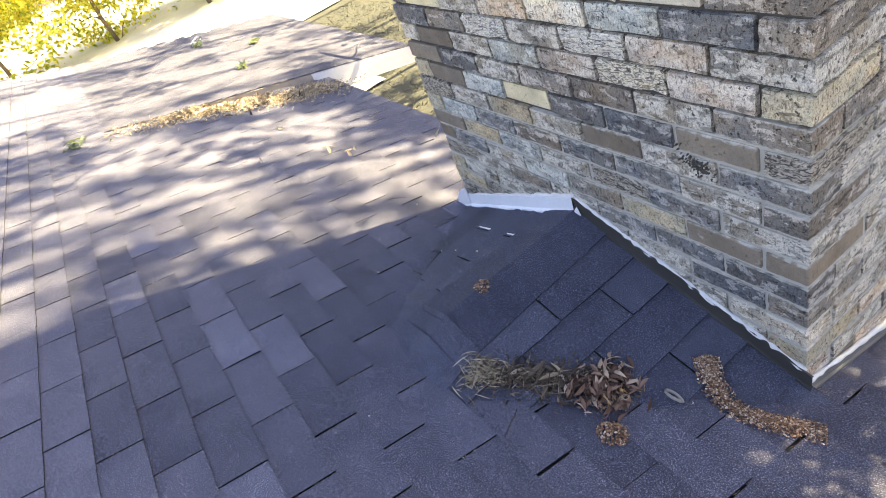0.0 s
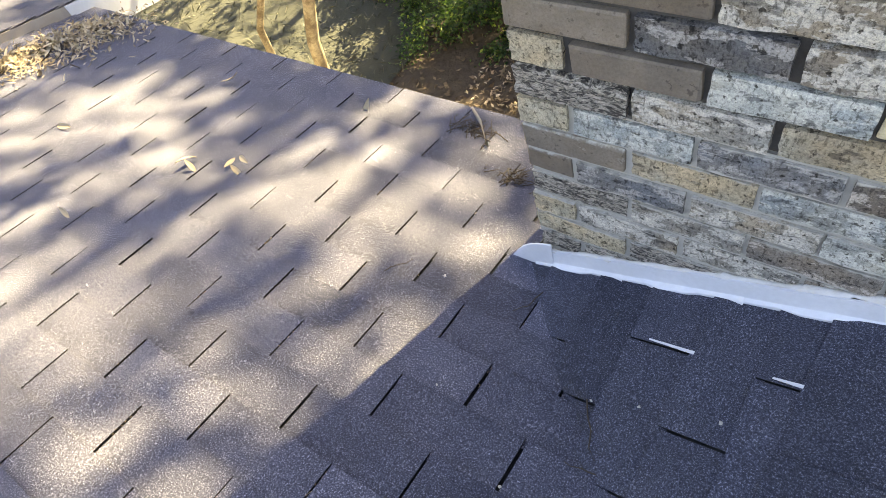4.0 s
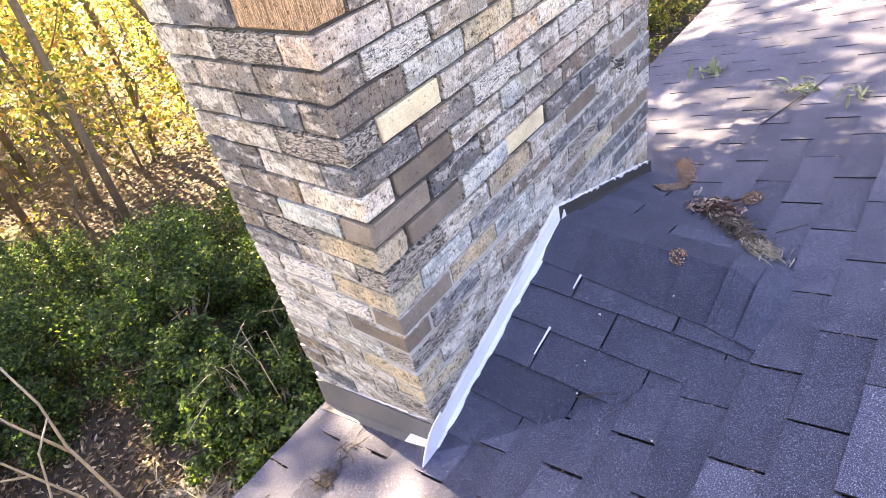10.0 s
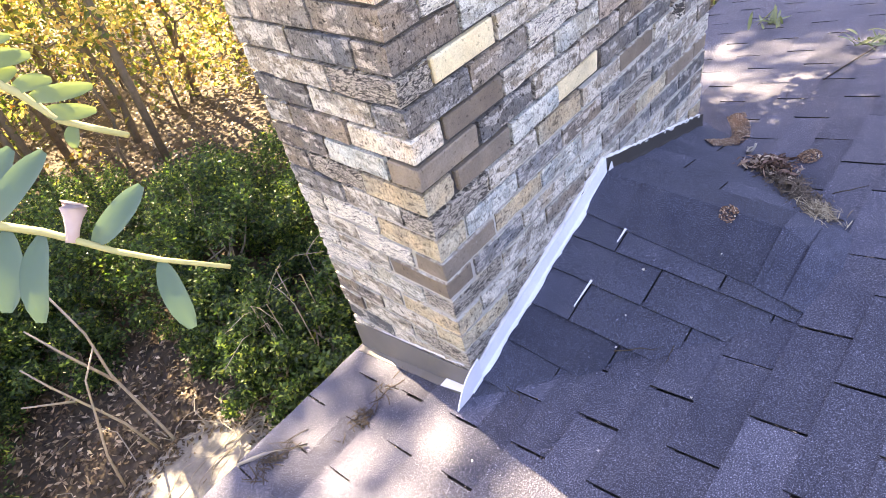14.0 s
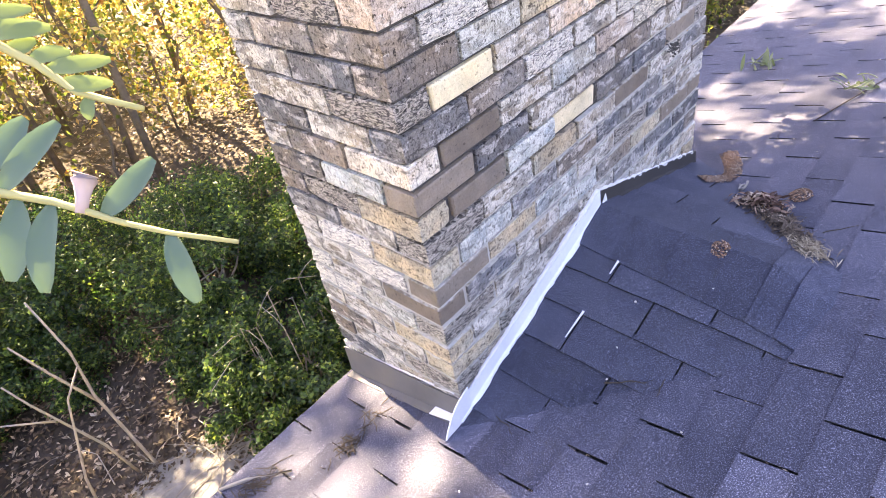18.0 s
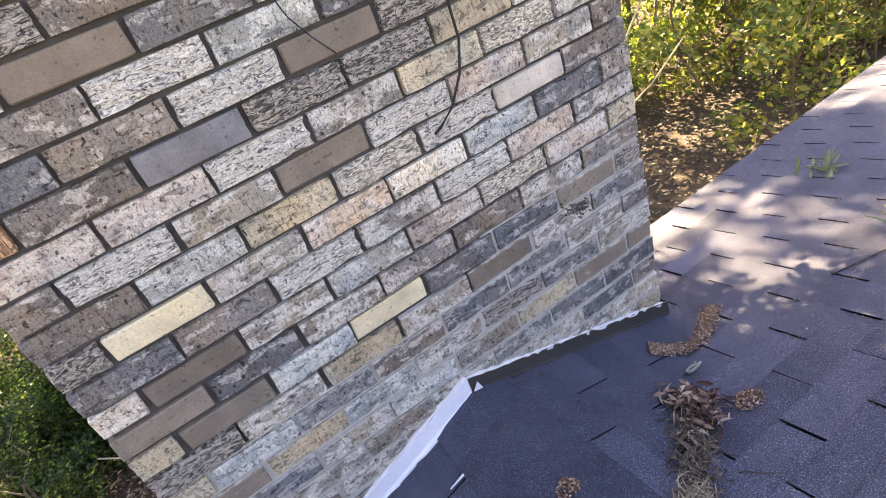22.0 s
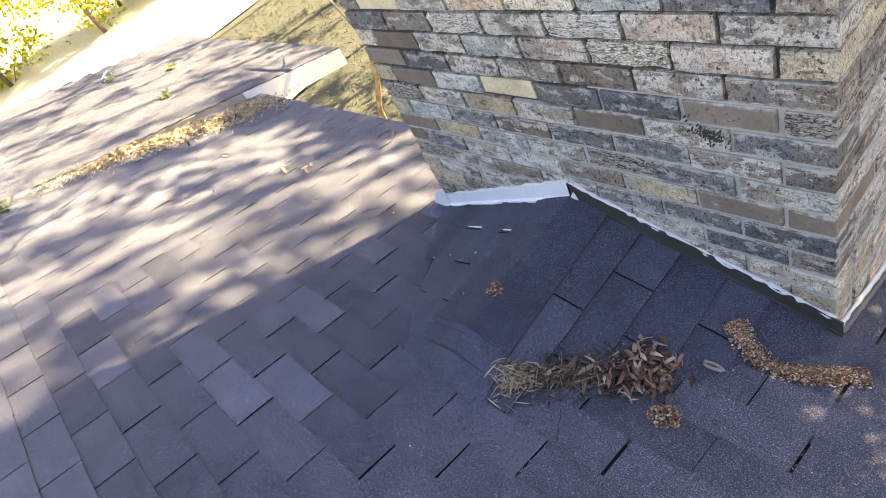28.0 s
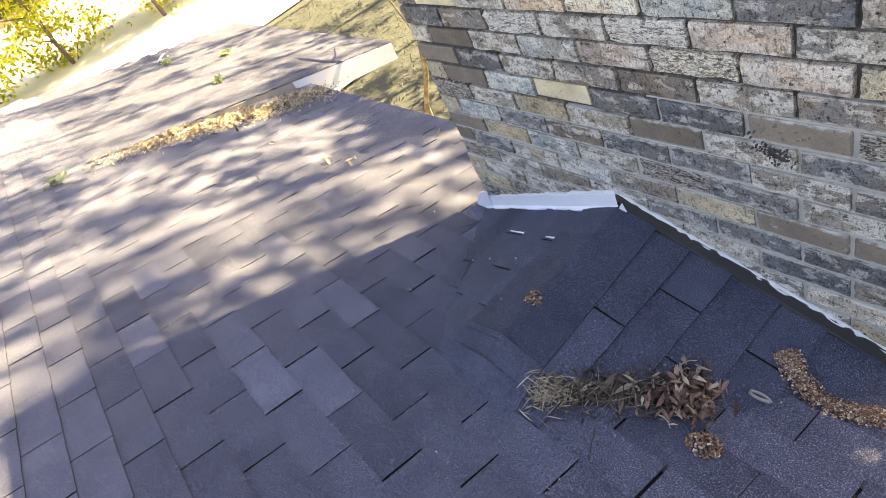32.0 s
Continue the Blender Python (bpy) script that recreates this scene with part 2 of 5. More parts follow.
M_BOARD = mottled((0.28, 0.235, 0.20), (0.42, 0.37, 0.32), 11, 0.85)
M_TRUNK = mottled((0.085, 0.062, 0.043), (0.21, 0.165, 0.115), 14, 0.95, 0.006, 40)
M_PALE_BARK = mottled((0.24, 0.18, 0.10), (0.46, 0.375, 0.24), 16, 0.9, 0.004, 50)
M_CROOK = shade("blotched_bark", lambda nt, p, r: mix(nt, ramp(nt, noise_tex(nt, p, 9, 6, 0.7), ((0.4, (0, 0, 0)), (0.58, (1, 1, 1)))), (0.15, 0.115, 0.08), ramp(nt, noise_tex(nt, p, 70, 4), ((0.3, (0.26, 0.215, 0.15)), (0.7, (0.42, 0.36, 0.26))))), 0.9, 0.004, 60)
M_DEADWOOD = mottled((0.17, 0.155, 0.135), (0.33, 0.30, 0.26), 20, 0.9, 0.002, 90)
M_LITTER = mottled((0.034, 0.027, 0.021), (0.09, 0.071, 0.055), 7, 1.0, 0.02, 25)
M_GRASS = mottled((0.033, 0.038, 0.031), (0.065, 0.068, 0.056), 3.5, 1.0, 0.02, 40)
M_CONCRETE = mottled((0.09, 0.082, 0.075), (0.27, 0.262, 0.25), 9, 0.95, 0.02, 26)
M_PAVED = mottled((0.50, 0.48, 0.44), (0.62, 0.60, 0.56), 2, 0.95, 0.003, 60)
M_STUCCO = mottled((0.42, 0.40, 0.36), (0.52, 0.49, 0.45), 3, 0.95, 0.003, 60)
M_CABLE = mottled((0.015, 0.015, 0.016), (0.03, 0.03, 0.03), 30, 0.5)
M_SEED = shade("seed_husk", lambda nt, p, r: ramp(nt, island(nt), ((0.0, (0.055, 0.03, 0.02)), (0.35, (0.16, 0.085, 0.05)), (0.7, (0.33, 0.185, 0.105)), (0.88, (0.48, 0.35, 0.24)), (1.0, (0.68, 0.60, 0.50)))), 0.35)
M_DRYLEAF = shade("dry_leaf", lambda nt, p, r: ramp(nt, island(nt), ((0.0, (0.028, 0.021, 0.016)), (0.4, (0.06, 0.044, 0.031)), (0.75, (0.105, 0.078, 0.054)), (1.0, (0.19, 0.15, 0.105)))), 0.8)
M_STRAW = shade("straw_litter", lambda nt, p, r: ramp(nt, island(nt), ((0.0, (0.16, 0.12, 0.075)), (0.5, (0.33, 0.265, 0.175)), (1.0, (0.50, 0.43, 0.31)))), 0.85)


M_BLADE = shade("dry_grass", lambda nt, p, r: ramp(nt, island(nt), ((0.0, (0.03, 0.036, 0.025)), (0.5, (0.062, 0.064, 0.048)), (1.0, (0.13, 0.124, 0.097)))), 0.9)
M_GROUNDLEAF = shade("pale_fallen_leaf", lambda nt, p, r: ramp(nt, island(nt), ((0.0, (0.06, 0.045, 0.032)), (0.4, (0.14, 0.105, 0.075)), (0.75, (0.25, 0.195, 0.14)), (1.0, (0.46, 0.39, 0.29)))), 0.6)
M_HEAPLEAF = shade("brown_leaf", lambda nt, p, r: ramp(nt, r, ((0.0, (0.035, 0.020, 0.015)), (0.45, (0.12, 0.062, 0.043)), (0.8, (0.25, 0.155, 0.11)), (0.93, (0.45, 0.35, 0.26)), (1.0, (0.48, 0.29, 0.10)))), 0.7)
M_HEAPSTRAW = shade("dull_straw", lambda nt, p, r: ramp(nt, island(nt), ((0.0, (0.06, 0.043, 0.03)), (0.55, (0.16, 0.12, 0.085)), (0.85, (0.30, 0.235, 0.17)), (1.0, (0.50, 0.43, 0.33)))), 0.85)
M_MOSS = mottled((0.05, 0.046, 0.042), (0.12, 0.112, 0.10), 60, 1.0, 0.006, 120)
M_TWIG = mottled((0.03, 0.024, 0.018), (0.08, 0.062, 0.045), 30, 0.9)
M_SPRIGSTEM = mottled((0.30, 0.30, 0.10), (0.42, 0.38, 0.16), 60, 0.6)
M_BUD = mottled((0.42, 0.30, 0.28), (0.55, 0.45, 0.42), 90, 0.7)


def leaf_mat(name, stops, through=0.45):
    m = bpy.data.materials.new(name)
    m.use_nodes = True
    nt = m.node_tree
    bs = nt.nodes["Principled BSDF"]
    bs.inputs["Roughness"].default_value = 0.4
    col = ramp(nt, island(nt), stops)
    nt.links.new(col, bs.inputs["Base Color"])
    tr = nt.nodes.new("ShaderNodeBsdfTranslucent")
    nt.links.new(mix(nt, 1.0, col, (1.5, 1.5, 0.9), "MULTIPLY"), tr.inputs["Color"])
    ms = nt.nodes.new("ShaderNodeMixShader")
    ms.inputs[0].default_value = through
    nt.links.new(bs.outputs[0], ms.inputs[1])
    nt.links.new(tr.outputs[0], ms.inputs[2])
    nt.links.new(ms.outputs[0], nt.nodes["Material Output"].inputs["Surface"])
    return m


M_GREEN = leaf_mat("privet_leaf", ((0.0, (0.009, 0.026, 0.012)), (0.5, (0.031, 0.074, 0.022)), (0.85, (0.076, 0.153, 0.037)), (1.0, (0.27, 0.35, 0.08))), 0.45)
M_YELLOW = leaf_mat("autumn_leaf", ((0.0, (0.05, 0.085, 0.025)), (0.35, (0.17, 0.19, 0.05)), (0.6, (0.42, 0.33, 0.11)), (0.8, (0.62, 0.52, 0.27)), (1.0, (0.36, 0.16, 0.06))), 0.58)
M_LEMON = leaf_mat("lemon_leaf", ((0.0, (0.16, 0.20, 0.03)), (0.5, (0.42, 0.42, 0.08)), (1.0, (0.60, 0.52, 0.12))), 0.6)
M_OLIVE = leaf_mat("canopy_leaf", ((0.0, (0.05, 0.09, 0.02)), (0.6, (0.13, 0.17, 0.035)), (1.0, (0.34, 0.30, 0.06))), 0.4)
M_LIME = leaf_mat("lime_leaf", ((0.0, (0.04, 0.08, 0.022)), (0.5, (0.12, 0.17, 0.045)), (1.0, (0.36, 0.33, 0.10))), 0.52)
M_SPRIG = leaf_mat("sprig_leaf", ((0.0, (0.052, 0.10, 0.07)), (1.0, (0.105, 0.168, 0.105))), 0.3)
M_SPRIGPALE = leaf_mat("pale_sprig_leaf", ((0.0, (0.10, 0.15, 0.06)), (1.0, (0.18, 0.24, 0.09))), 0.4)
M_WEED = leaf_mat("weed_leaf", ((0.0, (0.085, 0.115, 0.055)), (1.0, (0.19, 0.23, 0.12))), 0.3)


# ---- mesh helpers ----
ROUND = {"stem", "limb", "trunk", "twig", "stick", "cable", "thin_wire", "sealant", "crooked_tree", "slim_tree", "slender_tree", "dry_vine", "bare_stem", "dead_branch", "leaflet", "bud", "curled_strip"}

def mesh_object(name, verts, faces, mat, parent=None, label=""):
    me = bpy.data.meshes.new(name)
    me.from_pydata([tuple(v) for v in verts], [], faces)
    me.materials.append(mat)
    me.update()
    if name in ROUND:
        me.polygons.foreach_set("use_smooth", [True] * len(me.polygons))
    ob = new(name, me)
    ob.parent = parent
    return tagged(ob, label) if label else ob


def part(name, bm, mat, parent=None, label=""):
    me = bpy.data.meshes.new(name)
    bm.to_mesh(me)
    bm.free()
    me.materials.append(mat)
    ob = new(name, me)
    ob.parent = parent
    return tagged(ob, label) if label else ob


def thing(name, at=(0, 0, 0), label="", category="", group="", kind=""):
    ob = new(name)
    ob.location = at
    return tagged(ob, label, category, group, kind)


def prism(profile, axis_a, axis_b, origin, along, thick):
    """A slab: a 2D outline in the axes a, b from origin, pushed by the vector along times thick."""
    o, a, b, n = Vector(origin), Vector(axis_a), Vector(axis_b), Vector(along) * thick
    base = [o + a * u + b * v for u, v in profile]
    k = len(base)
    faces = [tuple(range(k - 1, -1, -1)), tuple(range(k, 2 * k))] + [(i, (i + 1) % k, k + (i + 1) % k, k + i) for i in range(k)]
    return base + [p + n for p in base], faces


def block(name, lo, hi, mat, parent=None, label="", bevel=0.0):
    bm = bmesh.new()
    bmesh.ops.create_cube(bm, size=1)
    for v in bm.verts:
        v.co = Vector([lo[i] + (v.co[i] + 0.5) * (hi[i] - lo[i]) for i in range(3)])
    if bevel:
        bmesh.ops.bevel(bm, geom=bm.edges[:], offset=bevel, segments=1, affect="EDGES")
    return part(name, bm, mat, parent, label)


def tube(points, radii, sides=7):
    """Vertices and faces of a bent, tapering round bar."""
    verts, faces = [], []
    pts = [Vector(p) for p in points]
    for i, p in enumerate(pts):
        d = (pts[min(i + 1, len(pts) - 1)] - pts[max(i - 1, 0)]).normalized()
        a = d.orthogonal().normalized()
        b = d.cross(a)
        for j in range(sides):
            w = math.tau * j / sides
            verts.append(p + (a * math.cos(w) + b * math.sin(w)) * radii[i])
    for i in range(len(pts) - 1):
        for j in range(sides):
            faces.append((i * sides + j, i * sides + (j + 1) % sides, (i + 1) * sides + (j + 1) % sides, (i + 1) * sides + j))
    faces.append(tuple(range(sides - 1, -1, -1)))
    faces.append(tuple(range((len(pts) - 1) * sides, len(pts) * sides)))
    return verts, faces


def joined(chunks):
    verts, faces = [], []
    for v, f in chunks:
        k = len(verts)
        verts += v
        faces += [tuple(i + k for i in q) for q in f]
    return verts, faces


def leaf_cloud(rng, centres, size, flat=0.0, slim=0.45):
    """One folded leaf of six corners at each centre."""
    n = len(centres)
    d = rng.normal(size=(n, 3))
    d[:, 2] *= 1 - flat
    d /= np.linalg.norm(d, axis=1)[:, None]
    e = rng.normal(size=(n, 3))
    e[:, 2] *= 1 - flat
    e -= (e * d).sum(1)[:, None] * d
    e /= np.linalg.norm(e, axis=1)[:, None]
    up = np.cross(d, e)
    s = (size * rng.uniform(0.6, 1.3, n))[:, None]
    w = s * slim
    p = np.asarray(centres)
    quad = np.stack([p - d * s * 0.5, p + e * w * 0.5 + up * w * 0.15, p + d * s * 0.5, p - e * w * 0.5 + up * w * 0.15], 1).reshape(-1, 3)
    i = np.arange(n)[:, None] * 4
    faces = np.concatenate([i + np.array([[0, 1, 2]]), i + np.array([[0, 2, 3]])], 1).reshape(-1, 3)
    return quad, faces


def cloud_object(name, quad, faces, mat, parent=None):
    me = bpy.data.meshes.new(name)
    me.from_pydata(quad.tolist(), [], faces.tolist())
    me.materials.append(mat)
    ob = new(name, me)
    ob.parent = parent
    return ob


# ---- ground and distance ----
GROUND = -2.8
rng = np.random.default_rng(7)


def sheet(name, x0, x1, y0, y1, z, step, wave, mat, parent=None):
    nx, ny = max(2, int((x1 - x0) / step)), max(2, int((y1 - y0) / step))
    verts = [(x0 + (x1 - x0) * i / nx, y0 + (y1 - y0) * j / ny, z + wave * noise.noise((i * 0.7, j * 0.7, z))) for j in range(ny + 1) for i in range(nx + 1)]
    faces = [(j * (nx + 1) + i, j * (nx + 1) + i + 1, (j + 1) * (nx + 1) + i + 1, (j + 1) * (nx + 1) + i) for j in range(ny) for i in range(nx)]
    return mesh_object(name, verts, faces, mat, parent)


tagged(sheet("ground", -400, 400, -400, 400, GROUND, 8, 0.0, M_LITTER), "brown woodland ground covered with fallen leaves", "ground", kind="structure")
tagged(sheet("driveway", -15.5, -8.6, -30, 3.2, GROUND + 0.07, 3, 0.0, M_PAVED), "pale sunlit concrete driveway", "driveway", kind="structure")
tagged(sheet("lawn", -20, -3.4, 1.2, 16, GROUND + 0.03, 0.6, 0.03, M_GRASS), "dry yellowing grass beside the house", "lawn", kind="structure")
tagged(sheet("driveway", -60, -15.5, -30, 60, GROUND + 0.07, 3, 0.0, M_PAVED), "pale sunlit concrete driveway", "driveway", kind="structure")
pad = bmesh.new()
bmesh.ops.create_circle(pad, cap_ends=True, radius=1, segments=48)
for v in pad.verts:
    k = 1 + 0.4 * noise.noise(v.co * 2.3) + 0.16 * noise.noise(v.co * 8.0)
    v.co = Vector((v.co.x * 0.78 * k, v.co.y * 0.45 * k, 0))
top = bmesh.ops.extrude_face_region(pad, geom=pad.faces[:])
bmesh.ops.translate(pad, verts=[v for v in top["geom"] if isinstance(v, bmesh.types.BMVert)], vec=(0, 0, 0.05))
bmesh.ops.recalc_face_normals(pad, faces=pad.faces[:])
ob = part("pavement", pad, M_CONCRETE)
ob.location = (-0.62, 2.86, GROUND)
tagged(ob, "weathered grey concrete slab on the leafy ground", "slab", kind="structure")

# far woods as a plain, distant ring
ring_v, ring_f = [], []
for i in range(73):
    a = math.tau * i / 72
    r = 70 + 6 * noise.noise((i * 0.4, 0, 0))
    ring_v += [(r * math.cos(a), r * math.sin(a), GROUND), (r * math.cos(a), r * math.sin(a), 9 + 5 * noise.noise((i * 0.9, 3, 0)))]
    if i:
        ring_f.append((2 * i - 2, 2 * i, 2 * i + 1, 2 * i - 1))
M_WOODS = shade("far_woods", lambda nt, p, r: ramp(nt, noise_tex(nt, p, 1.6, 8, 0.75), ((0.3, (0.03, 0.045, 0.012)), (0.5, (0.13, 0.14, 0.03)), (0.7, (0.38, 0.30, 0.07)))), 1.0)
tagged(mesh_object("backdrop", ring_v, ring_f, M_WOODS), "distant yellow-green autumn woodland", "backdrop", kind="structure")

# fallen leaves on the woodland floor
n = 26000
c = np.column_stack([rng.uniform(-3.4, 11, n), 0.8 + 14 * rng.random(n) ** 1.4, np.full(n, GROUND + 0.02)])
for side, mat, lab in ((c[:, 0] < 1.6, M_DRYLEAF, "dark brown fallen leaves strewn by the house"), (c[:, 0] >= 1.6, M_GROUNDLEAF, "pale brown fallen leaves strewn over the woodland floor")):
    q, f = leaf_cloud(rng, c[side], 0.062, 0.8, 0.6)
    tagged(cloud_object("fallen_leaves", q, f, mat), lab, "leaves", kind="stuff")
c = np.column_stack([rng.uniform(-2.6, 0.4, 5200), rng.uniform(2.6, 5.6, 5200), GROUND + 0.015 + 0.03 * rng.random(5200)])
q, f = leaf_cloud(rng, c, 0.058, 0.55, 0.45)
tagged(cloud_object("leaf_litter", q, f, M_HEAPSTRAW), "thick brown leaf litter at the shrubs' feet", "leaves", kind="stuff")
a = rng.uniform(0, math.tau, 1500)
k = 1.05 - 0.45 * rng.random(1500) ** 2.2
c = np.column_stack([-0.62 + 0.8 * k * np.cos(a), 2.86 + 0.47 * k * np.sin(a), np.full(1500, GROUND + 0.062)])
q, f = leaf_cloud(rng, c, 0.045, 0.7, 0.5)
tagged(cloud_object("leaf_crumbs", q, f, M_DRYLEAF), "brown leaf crumbs strewn over the slab's rim", "leaves", kind="stuff")
c = np.column_stack([rng.uniform(-15, -3.3, 16000), rng.uniform(1.3, 9, 16000), np.full(16000, GROUND + 0.06)])
q, f = leaf_cloud(rng, c, 0.10, 0.2, 0.12)
tagged(cloud_object("grass_blades", q, f, M_BLADE), "dry straw-coloured grass blades", "grass", kind="stuff")


# ---- house walls under the eaves ----
house = thing("house_wall", label="plain pale rendered house walls under the roof", category="wall", kind="structure")
block("wall_north", (-6.4, 0.22, GROUND), (7.6, 0.40, -0.45), M_STUCCO, house)
block("wall_west", (-6.4, -8.0, GROUND), (-6.22, 0.219, -0.2), M_STUCCO, house)
block("wall_east", (7.42, -8.0, GROUND), (7.6, 0.219, -0.2), M_STUCCO, house)
block("wall_south", (-6.219, -8.0, GROUND), (7.419, -7.82, 0.9), M_STUCCO, house)

# ---- the roof ----
A0, SLOPE, LEAN = -0.105, 0.26, 0.01
EAVE = 0.545
EXPO = 0.1165
COURSE0 = -0.329
TAB = 0.308


def roof_z(x, y):
    return A0 - SLOPE * y + LEAN * x


def tilted_slab(name, outline, z_of, depth, mat, parent=None):
    k = len(outline)
    verts = [(x, y, z_of(x, y)) for x, y in outline] + [(x, y, z_of(x, y) - depth) for x, y in outline]
    faces = [tuple(range(k)), tuple(range(2 * k - 1, k - 1, -1))] + [(i, k + i, k + (i + 1) % k, (i + 1) % k) for i in range(k)]
    return mesh_object(name, verts, faces, mat, parent)


def step_x(y):
    return -3.08 + 0.1 * (y + 0.5)


roof = thing("roof", label="low-pitched roof of dark blue-grey asphalt shingles", category="roof", kind="structure")
RIDGE_Y = -4.2
tilted_slab("deck", [(-7.0, RIDGE_Y), (7.8, RIDGE_Y), (7.8, EAVE - 0.012), (-7.0, EAVE - 0.012)], lambda x, y: roof_z(x, y) - 0.008, 0.10, M_DECK, roof)
tilted_slab("rear_slope", [(-7.0, -8.6), (7.8, -8.6), (7.8, RIDGE_Y - 0.002), (-7.0, RIDGE_Y - 0.002)], lambda x, y: roof_z(x, RIDGE_Y) - 0.004 - SLOPE * (RIDGE_Y - y), 0.10, M_SHINGLE, roof)
tilted_slab("drip_edge", [(-3.0, EAVE - 0.010), (-0.004, EAVE - 0.010), (-0.004, EAVE - 0.002), (-3.0, EAVE - 0.002)], lambda x, y: roof_z(x, y) - 0.009, 0.04, M_FLASH, roof)
tilted_slab("drip_edge", [(1.50, EAVE - 0.010), (7.8, EAVE - 0.010), (7.8, EAVE - 0.002), (1.50, EAVE - 0.002)], lambda x, y: roof_z(x, y) - 0.009, 0.04, M_FLASH, roof)


def tab_mesh(width, length, jitter, seed):
    """A shingle tab: lower edge at y=0 and proud, upper edge tucked under; slightly wavy lower edge."""
    r = random.Random(seed)
    w = width / 2 - 0.0030
    cols = 4
    verts = []
    for i in range(cols + 1):
        x = -w + 2 * w * i / cols
        y = r.uniform(-jitter, jitter)
        lift = 0.0072 + r.uniform(0, 0.0024)
        verts += [(x, y, lift), (x, -length, 0.0005), (x, y, lift - 0.0055)]
    faces = []
    for i in range(cols):
        a, b = 3 * i, 3 * i + 3
        faces += [(a, a + 1, b + 1, b), (a + 2, a, b, b + 2)]
    e = 3 * cols
    faces += [(0, 2, 1), (e, e + 1, e + 2)]
    faces = [tuple(reversed(q)) for q in faces]
    me = bpy.data.meshes.new("shingle")
    me.from_pydata(verts, [], faces)
    me.materials.append(M_SHINGLE)
    me.materials.append(M_DECK)
    for p in me.polygons:
        p.material_index = 1 if abs(p.normal.z) < 0.5 else 0
    return me


SLOPE_LEN = EXPO * math.sqrt(1 + SLOPE ** 2)
TABS = [tab_mesh(TAB, SLOPE_LEN + 0.018, 0.0015, i) for i in range(6)]
vx = Vector((1, 0, LEAN)).normalized()
vy = Vector((0, 1, -SLOPE)).normalized()
vn = vx.cross(vy).normalized()
ROOF_ROT = Matrix((vx, vy, vn)).transposed().to_4x4()


def bake(me, m, verts, faces, slots=None):
    k = len(verts)
    verts += [m @ v.co for v in me.vertices]
    faces += [tuple(i + k for i in p.vertices) for p in me.polygons]
    if slots is not None:
        slots += [p.material_index for p in me.polygons]


rs = random.Random(3)
near_tabs, far_v, far_f, far_s = [], [], [], []
RX0 = 0.748
for k in range(-8, 33):
    y_low = COURSE0 - 0.115 * min(k, 9) - 0.0008 * min(k, 9) ** 2 - 0.122 * max(k - 9, 0)
    if y_low > EAVE + 0.02:
        continue
    off = 0.045 + (TAB / 2 if k % 2 else 0) + TAB / 2 + rs.uniform(-0.004, 0.004)
    for i in range(-24, 25):
        x = off + TAB * i + rs.uniform(-0.002, 0.002)
        if x < step_x(y_low) - 0.1 and y_low > -1.12 or x < -6.9 or x > 7.7:
            continue
        if 0.16 < x < 1.33 and 0.0 < y_low - 0.12 and y_low < 0.53:
            continue
        if -0.95 < y_low < -0.12 and abs(x - RX0) < (0.88 + y_low) * 0.84 - 0.24:
            continue
        m = Matrix.Translation((x, y_low, roof_z(x, y_low))) @ ROOF_ROT @ Matrix.Rotation(rs.uniform(-0.006, 0.006), 4, "Z")
        if -1.0 < x < 2.5 and -1.45 < y_low < 0.6:
            near_tabs.append((rs.choice(TABS), m))
        else:
            bake(rs.choice(TABS), m, far_v, far_f, far_s)
far = mesh_object("outer_shingles", far_v, far_f, M_SHINGLE, roof)
far.data.materials.append(M_DECK)
far.data.polygons.foreach_set("material_index", far_s)
tagged(far, kind="stuff")

# the flatter wing roof, whose edge rises out of the main roof
WING = thing("wing_roof", label="flatter shingled wing roof with a raised board edge", category="roof", kind="structure")
WING_EAVE = 1.32


def wing_z(x, y):
    return 0.189 - 0.22 * (y + 1.25) + LEAN * (x + 3)


WING_OUT = [(-6.85, -1.25), (step_x(-1.25), -1.25), (step_x(WING_EAVE), WING_EAVE), (-6.85, WING_EAVE)]
tilted_slab("wing_deck", WING_OUT, lambda x, y: wing_z(x, y) - 0.008, 0.06, M_SHINGLE, WING)
wv, wf = [], []
wy = Vector((0, 1, -0.22)).normalized()
WING_ROT = Matrix((vx, wy, vx.cross(wy).normalized())).transposed().to_4x4()
for k in range(22):
    y_low = WING_EAVE + 0.012 - EXPO * k
    for i in range(13):
        x = -6.72 + TAB * i + (TAB / 2 if k % 2 else 0)
        if x + TAB * 0.5 < step_x(y_low) + 0.02:
            bake(rs.choice(TABS), Matrix.Translation((x, y_low, wing_z(x, y_low))) @ WING_ROT, wv, wf)
        elif x - TAB * 0.5 < step_x(y_low):
            w = (step_x(y_low) + 0.015 - (x - TAB / 2)) / TAB
            bake(rs.choice(TABS), Matrix.Translation((x - TAB * (1 - w) / 2, y_low, wing_z(x, y_low))) @ WING_ROT @ Matrix.Diagonal((w, 1, 1, 1)), wv, wf)
tagged(mesh_object("wing_shingles", wv, wf, M_SHINGLE, WING), kind="stuff")


